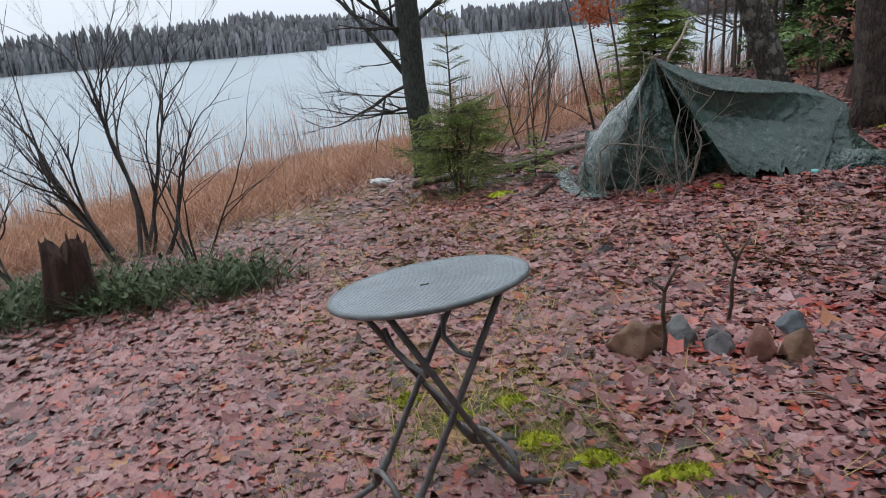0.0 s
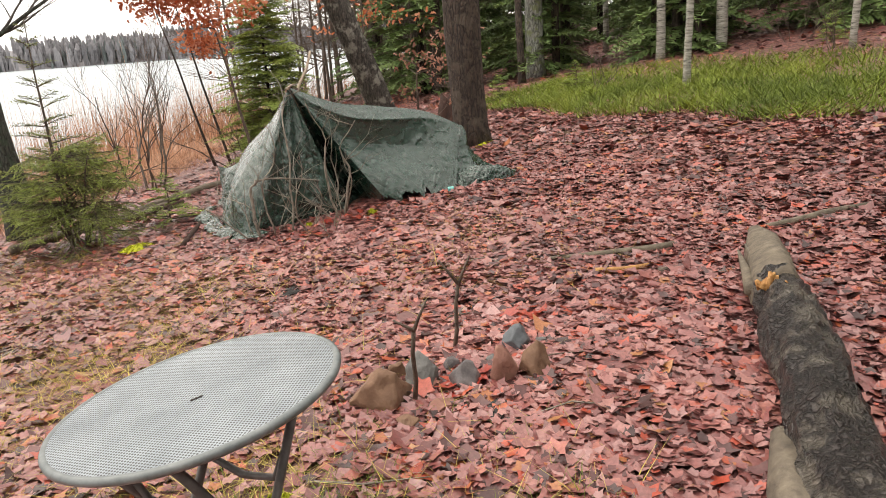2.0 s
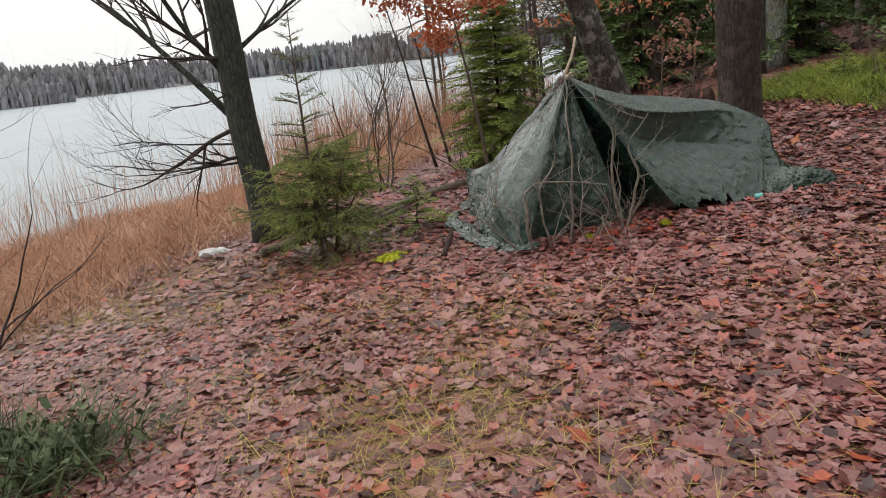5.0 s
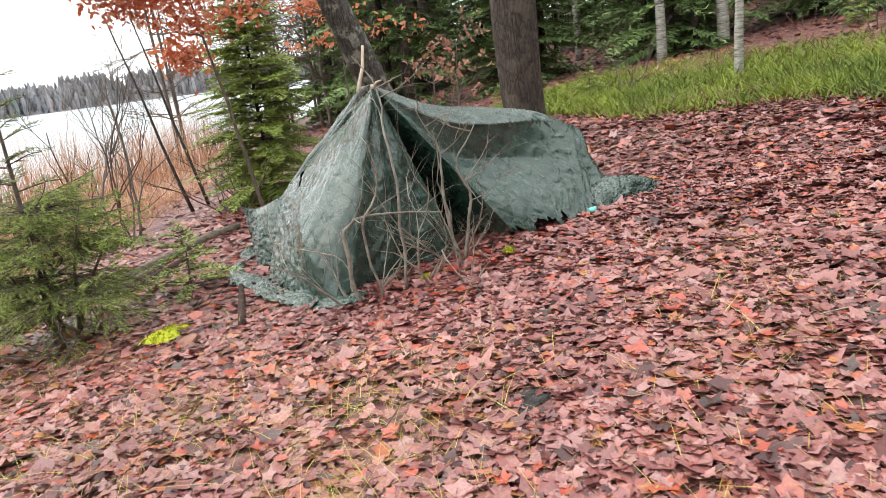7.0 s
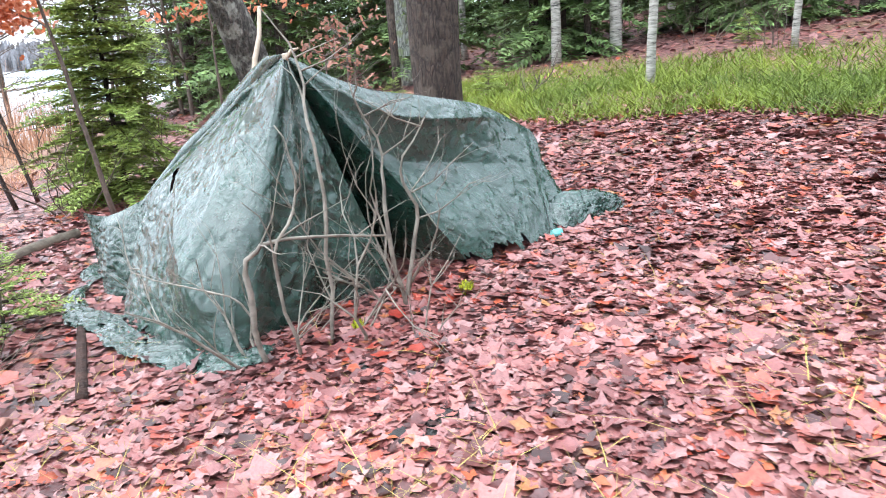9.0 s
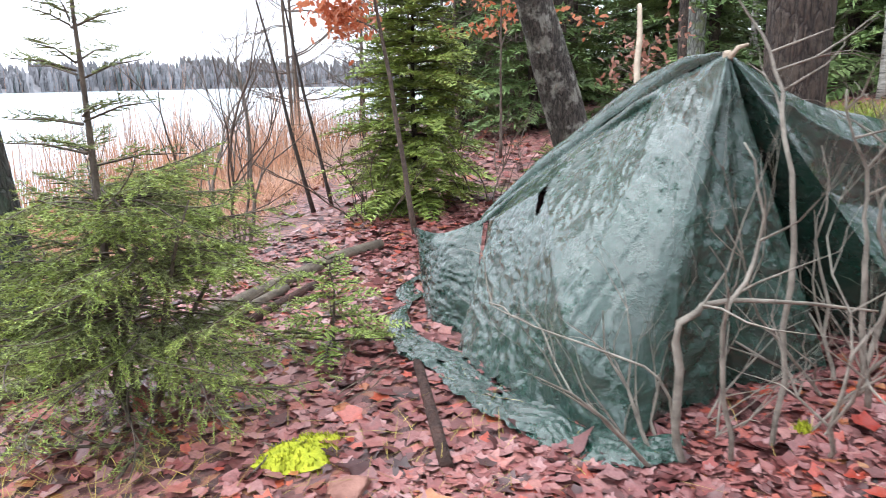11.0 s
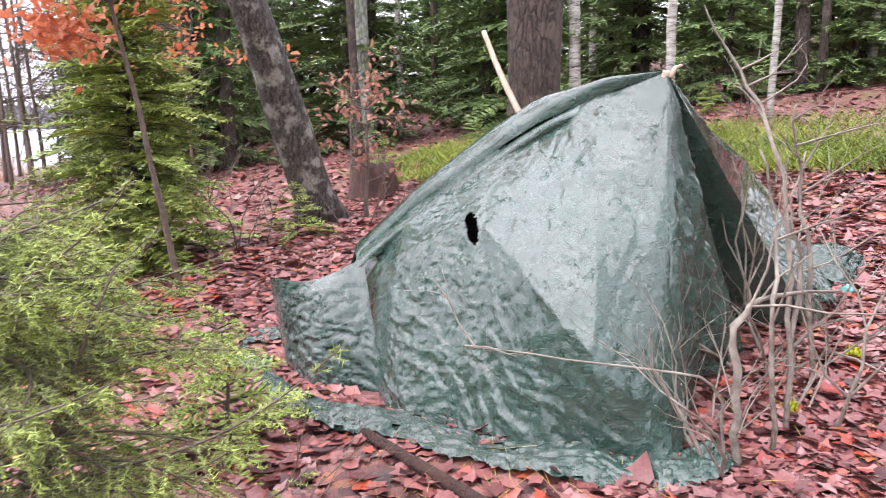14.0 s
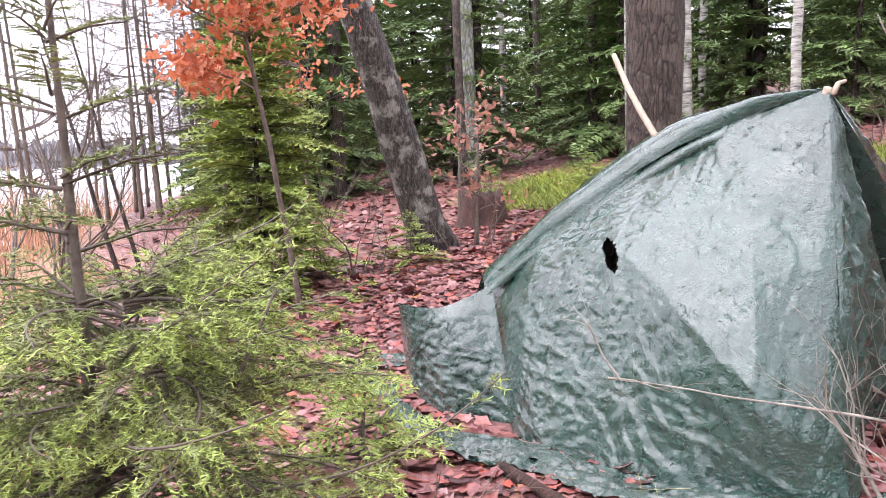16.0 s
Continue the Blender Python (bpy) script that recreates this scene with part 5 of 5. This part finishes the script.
# spruces
def bough_bush(loc, height, radius, boughs, seed, label):
    """A bushy young spruce: arching boughs, each feathered with hanging needle shoots."""
    rand, r = random.Random(seed), np.random.default_rng(seed)
    ob = thing("spruce_bush", (loc[0], loc[1], gz(*loc)), label, "tree")
    wood, old, young = Soup(), [], []
    for stem in range(4):
        a = stem * 1.57 + 0.4
        s = Soup()
        s.tube(wander(rand, (0.05 * math.cos(a), 0.05 * math.sin(a), -0.05), (0.35 * math.cos(a), 0.35 * math.sin(a), 1), height * rand.uniform(0.7, 0.95), 6, 0.12), [0.017, 0.015, 0.013, 0.011, 0.009, 0.006, 0.003], 6, 0.2)
        part("trunk", s.mesh("trunk"), M_TWIG, ob)
    for k in range(boughs):
        a = k * 2.4 + rand.uniform(-0.4, 0.4)
        z0 = height * rand.uniform(0.10, 0.82)
        L = radius * rand.uniform(0.65, 1.08) * (1.12 - 0.62 * z0 / height)
        rise0, fall = rand.uniform(0.05, 0.75), rand.uniform(0.25, 0.75)
        n = 14
        pts = []
        for i in range(n + 1):
            f = i / n
            w = a + 0.35 * math.sin(f * 3 + k)
            pts.append(Vector((math.cos(w) * L * f, math.sin(w) * L * f, z0 + L * (rise0 * f - fall * f * f + 0.22 * f ** 4))))
        wood.tube(pts, [0.0050 * (1 - 0.85 * i / n) + 0.001 for i in range(n + 1)], 4, cap=False)
        for i in range(3, n + 1):
            f = i / n
            d = (pts[i] - pts[i - 1]).normalized()
            side = d.cross(Vector((0, 0, 1))).normalized()
            for half in (0,) if i % 2 else (0, 0.5):
                base = pts[i - 1].lerp(pts[i], half)
                for sg in ((-1, 1) if i < n or half == 0 else (-1, 0, 1)):
                    if rand.random() < 0.12:
                        continue
                    ln = (0.28 * (1 - f) ** 0.7 + 0.055) * rand.uniform(0.6, 1.15) * min(1.0, L + 0.25)
                    t = (side * sg * rand.uniform(0.5, 0.9) + d * 0.8 + Vector((0, 0, rand.uniform(-0.35, 0.12)))).normalized()
                    hang = rand.uniform(0.1, 0.5)
                    count = int(ln / 0.0023)
                    q = np.linspace(0.04, 1.0, count)[:, None]
                    centre = np.array(base) + np.array(t) * ln * q - np.array((0, 0, 1.0)) * hang * ln * q ** 2
                    if ln > 0.08:
                        wood.tube([base, base + t * ln * 0.5 - Vector((0, 0, hang * ln * 0.25)), base + t * ln - Vector((0, 0, hang * ln))], [0.0016, 0.0012, 0.0006], 3, cap=False)
                    way = np.array(t) * 0.55 + r.normal(0, 0.6, (count, 3)) * (1, 1, 0.6)
                    way /= np.linalg.norm(way, axis=1)[:, None]
                    across = np.cross(way, r.normal(0, 1, (count, 3)))
                    across *= 0.0019 / np.linalg.norm(across, axis=1)[:, None]
                    reach = r.uniform(0.014, 0.024, (count, 1))
                    blade = np.stack([centre - across, centre + across, centre + way * reach], 1)
                    fresh = (q[:, 0] > 0.45) if f > 0.4 else (q[:, 0] > 0.85)
                    young.append(blade[fresh])
                    old.append(blade[~fresh])
    tagged(part("branch_wood", wood.mesh("branch_wood"), M_TWIG, ob), kind="stuff")
    for nm, soup, mat in (("crown", old, M_NEEDLE_OLD), ("young_growth", young, M_NEEDLE)):
        A = np.concatenate(soup).reshape(-1, 3)
        tagged(part(nm, np_mesh(nm, A, np.arange(len(A)).reshape(-1, 3)), mat, ob), kind="stuff")
    return ob


bough_bush((0.07, 8.86), 1.18, 1.0, 84, 3, "bushy young spruce with drooping green branches")
bush2 = spruce_meshes(2.4, 0.62, 2, 0.17, 5, 0.020, 0.04, 0.10, -0.02, 0.0, 0.11, 2.8, 0.80, 0.22, 0.10)
spruce("spruce_sapling", (-0.02, 8.95), bush2, "sparse thin young spruce behind the bush", M_NEEDLE_OLD, M_TWIG)
mid = spruce_meshes(3.9, 1.15, 3, 0.10, 9, 0.05, 0.055, 0.02, 0.14, 0.0, 0.30, 1.5)
spruce("spruce_tree", (3.4, 12.6), mid, "dense young spruce with branches to the ground", M_NEEDLE)
small = spruce_meshes(0.55, 0.42, 4, 0.08, 6, 0.02, 0.035, 0.05, 0.05, 0.0, 0.1)
for x, y, rot in ((4.5, 11.65, 0), (0.99, 8.92, 40), (9.7, 12.2, 10), (13.6, 9.2, 60), (8.6, 13.4, 100)):
    spruce("spruce_seedling", (x, y), small, "tiny spruce seedling among fallen leaves", M_NEEDLE, M_TWIG, rot)

forest = [spruce_meshes(h, r, 20 + k, 0.38, 8, 0.15, 0.12, 0.03, 0.2, 0.0, 0.62, 0.9) for k, (h, r) in enumerate(((9.0, 2.0), (11.0, 2.3), (7.0, 1.7)))]
rand = random.Random(5)
spots = []
while len(spots) < 74:
    an, dist = rand.uniform(-0.15, 1.75), rand.uniform(15.5, 44)
    x, y = 1 + dist * math.sin(an), 5 + dist * math.cos(an)
    if gz(x, y) < -0.35 or x < 7 or (dist < 22 and rand.random() < 0.4):
        continue
    if all(math.hypot(x - a_, y - c_) > 2.3 for a_, c_ in spots):
        spots.append((x, y))
for k, (x, y) in enumerate(spots):
    spruce("forest_spruce", (x, y), forest[k % 3], "tall dark green forest spruce", M_NEEDLE_DARK, M_BARK, k * 47.0)
# unseen spruces added behind the clearing to block sky light and darken reflections
for k in range(24):
    an = 1.75 + 2.55 * (k + rand.uniform(-0.3, 0.3)) / 23
    dist = rand.uniform(9.5, 17)
    x, y = dist * math.sin(an), 2 + dist * math.cos(an)
    if k % 2:
        x, y = x * 0.8, (y - 2) * 0.8 + 2
    spruce("forest_spruce", (x, y), forest[k % 3], "tall dark green forest spruce", M_NEEDLE_DARK, M_BARK, k * 61.0)
tm = [trunk_mesh("trunk", 10, r, r * 0.75, (lx_, 0.0), 70 + i, 10)[0] for i, (r, lx_) in enumerate(((0.11, 0.01), (0.15, -0.015), (0.09, 0.02)))]
count = 0
while count < 60:
    an, dist = rand.uniform(0.1, 1.9), rand.uniform(14, 34)
    x, y = 1 + dist * math.sin(an), 5 + dist * math.cos(an)
    if gz(x, y) < -0.3 or x < 7.5:
        continue
    ob = thing("forest_tree", (x, y, gz(x, y)), "straight dark trunk in the forest", "tree", "trunks of the forest", (0, 0, rand.uniform(0, 360)))
    part("trunk", tm[count % 3], M_BARK, ob)
    count += 1

# bare wood beyond the reeds
bare = [tree("bare_alder", (9.5 + 2.2 * k, 24.5 + 2.0 * k), 8.0, 0.055, 0.010, M_TWIG, "bare grey alder beyond the reed bed", (0.03 * (k - 1), 0), 300 + k, limbs=28, limb_from=0.2, limb_len=2.6, limb_mat=M_TWIG, flare=0.1, twigs=(3, 5), depth=3, stout=0.6) for k in range(3)]
rand = random.Random(8)
for k in range(30):
    x = rand.uniform(8.0, 20.0)
    y = 14.5 + 0.9 * x + rand.uniform(-3.0, 4.0)
    copy_thing(bare[k % 3], pose(x, y, gz(x, y), 0, 0, rand.uniform(0, 360)))
for k in range(10):
    an, dist = rand.uniform(0.33, 0.62), rand.uniform(17, 25)
    x, y = -0.6 + dist * math.sin(an), 6.8 + dist * math.cos(an)
    copy_thing(bare[k % 3], pose(x, y, max(gz(x, y), LAKE - 0.2), 0, 0, rand.uniform(0, 360)))

# bare shrubs
def bent_stem(points, radii, label, seed, shoots=3):
    """One crooked bare stem rooted in the leaves, with a few side shoots."""
    rand = random.Random(seed)
    x, y = points[0][:2]
    ob = thing("bare_sapling", (x, y, gz(x, y)), label, "shrub", "crooked stems before the shelter")
    n = 4 * (len(points) - 1)
    path = [lerp_path([(px - x, py - y, pz - gz(x, y)) for px, py, pz in points], i / n) + Vector((rand.uniform(-1, 1), rand.uniform(-1, 1), 0)) * 0.012 for i in range(n + 1)]
    path[0].z = -0.04
    s, fine = Soup(), Soup()
    s.tube(path, [lerp_path([(q, 0, 0) for q in radii], i / n).x for i in range(n + 1)], 7, 0.25, seed)
    for _ in range(shoots):
        i = rand.randint(n // 3, n)
        branching(fine, rand, path[i], (rand.uniform(-1, 1), rand.uniform(-1, 0.3), rand.uniform(0.1, 0.9)), rand.uniform(0.2, 0.5), 0.005, 1, 4, 0.35, 0.05, (1, 3), 0.8)
    twiggy(part("stem", s.mesh("stem"), M_PALETWIG, ob), fine, M_PALETWIG)
    return ob


bent_stem([(1.50, 7.08, -0.2), (1.47, 7.09, 0.0), (1.49, 7.10, 0.30), (1.66, 7.02, 0.37), (2.05, 6.82, 0.32)], [0.015, 0.014, 0.012, 0.008, 0.004], "thick pale stem bent over at knee height", 1)
bent_stem([(1.53, 7.13, -0.2), (1.46, 7.16, 0.10), (1.34, 7.42, 0.16), (1.30, 7.80, 0.17), (1.38, 8.02, 0.13)], [0.006, 0.005, 0.0038, 0.0026, 0.0012], "thin pale stem reaching across the tarpaulin", 2, 2)
bent_stem([(1.78, 6.95, -0.15), (1.83, 6.98, 0.40), (1.84, 7.05, 0.85), (1.92, 7.20, 1.12), (1.84, 7.30, 1.34)], [0.010, 0.009, 0.007, 0.005, 0.002], "tall arching bare stem before the shelter", 3, 4)
bent_stem([(2.22, 6.90, -0.1), (2.14, 6.93, 0.35), (2.20, 6.98, 0.65), (2.05, 7.02, 1.0)], [0.012, 0.010, 0.007, 0.003], "crooked grey stem at the shelter door", 4, 4)
bent_stem([(2.30, 6.98, -0.1), (2.40, 6.97, 0.30), (2.36, 7.02, 0.55), (2.52, 7.0, 0.80)], [0.012, 0.010, 0.007, 0.003], "crooked grey stem at the shelter door", 5, 4)
bent_stem([(1.62, 6.98, -0.15), (1.56, 7.0, 0.30), (1.72, 7.02, 0.55), (1.70, 7.08, 0.85)], [0.010, 0.008, 0.006, 0.003], "crooked pale stem before the shelter", 6, 3)

shrub("bare_shrub", (1.50, 7.10), 4, 0.80, 0.009, M_PALETWIG, "tangled bare grey shrub against the shelter", 60, 0.8, 2, (-0.1, -0.05), (3, 5), crook=0.42)
shrub("bare_shrub", (2.32, 7.04), 5, 0.95, 0.010, M_PALETWIG, "bare shrub of many stems before the shelter door", 61, 0.5, 2, (-0.12, -0.05), foot=0.16, crook=0.42)
shrub("bare_shrub", (1.88, 6.98), 3, 0.90, 0.009, M_PALETWIG, "bare crooked shrub in front of the shelter", 68, 0.45, 2, (0.1, -0.1), foot=0.15, crook=0.42)
shrub("bare_shrub", (2.02, 6.62), 3, 0.5, 0.008, M_PALETWIG, "small bare shrub in the leaves", 62, 0.35, 2)
shrub("dead_brush", (0.30, 8.50), 7, 0.75, 0.010, M_GREYWOOD, "tangle of dead grey twigs under the spruce", 70, 2.4, 2, (0, 0), (2, 4), foot=0.3, rise=-0.02)
shrub("dead_brush", (-0.35, 8.15), 6, 0.7, 0.009, M_GREYWOOD, "tangle of dead grey twigs under the spruce", 71, 2.2, 2, (0, 0), (2, 4), foot=0.3, rise=-0.02)
shrub("dead_brush", (1.55, 7.15), 5, 0.7, 0.007, M_PALETWIG, "low spreading bare twigs at the shelter foot", 72, 2.0, 2, (0.2, -0.6), (2, 3), foot=0.15, rise=0.0)
shrub("lakeside_shrub", (-3.4, 7.1), 9, 2.4, 0.028, M_DARKTWIG, "tall bare dark-stemmed shrub by the water", 63, 0.45, 3, (-0.08, 0), (3, 5), foot=0.45, crook=0.2)
shrub("lakeside_shrub", (-2.45, 6.6), 5, 1.4, 0.016, M_DARKTWIG, "bare dark-stemmed shrub by the water", 64, 0.4, 3, (0.15, 0), (2, 3), foot=0.2, crook=0.14)
shrub("lakeside_shrub", (-4.6, 6.9), 4, 2.1, 0.02, M_DARKTWIG, "tall bare dark-stemmed shrub by the water", 65, 0.45, 3, (-0.1, 0), (3, 5), foot=0.3, crook=0.2)
shrub("dead_shrub", (1.25, 12.4), 6, 2.3, 0.02, M_TWIG, "dark crooked dead shrub before the reeds", 66, 0.4, 3, (0.0, 0), (3, 5), foot=0.35, crook=0.22)
shrub("dead_shrub", (0.45, 12.0), 4, 1.8, 0.018, M_TWIG, "dark crooked dead shrub before the reeds", 67, 0.4, 3, (0.1, 0), (3, 4), foot=0.3, crook=0.22)
for k, (x, y, h) in enumerate([(3.9, 11.9, 1.1), (4.3, 14.2, 1.3), (5.4, 14.0, 1.2), (3.2, 13.6, 1.4), (5.2, 11.4, 0.9), (6.8, 12.4, 1.0), (2.75, 12.3, 1.4), (9.2, 11.0, 1.0), (12.4, 8.4, 1.1), (14.0, 10.2, 1.3)]):
    shrub("undergrowth_shrub", (x, y), 6, h, 0.010, M_TWIG, "thin bare brushwood under the trees", 80 + k, 0.5, 2, kids=(2, 4), foot=0.35)
tree_stump((6.8, 12.3), 0.28, 0.45, 9)
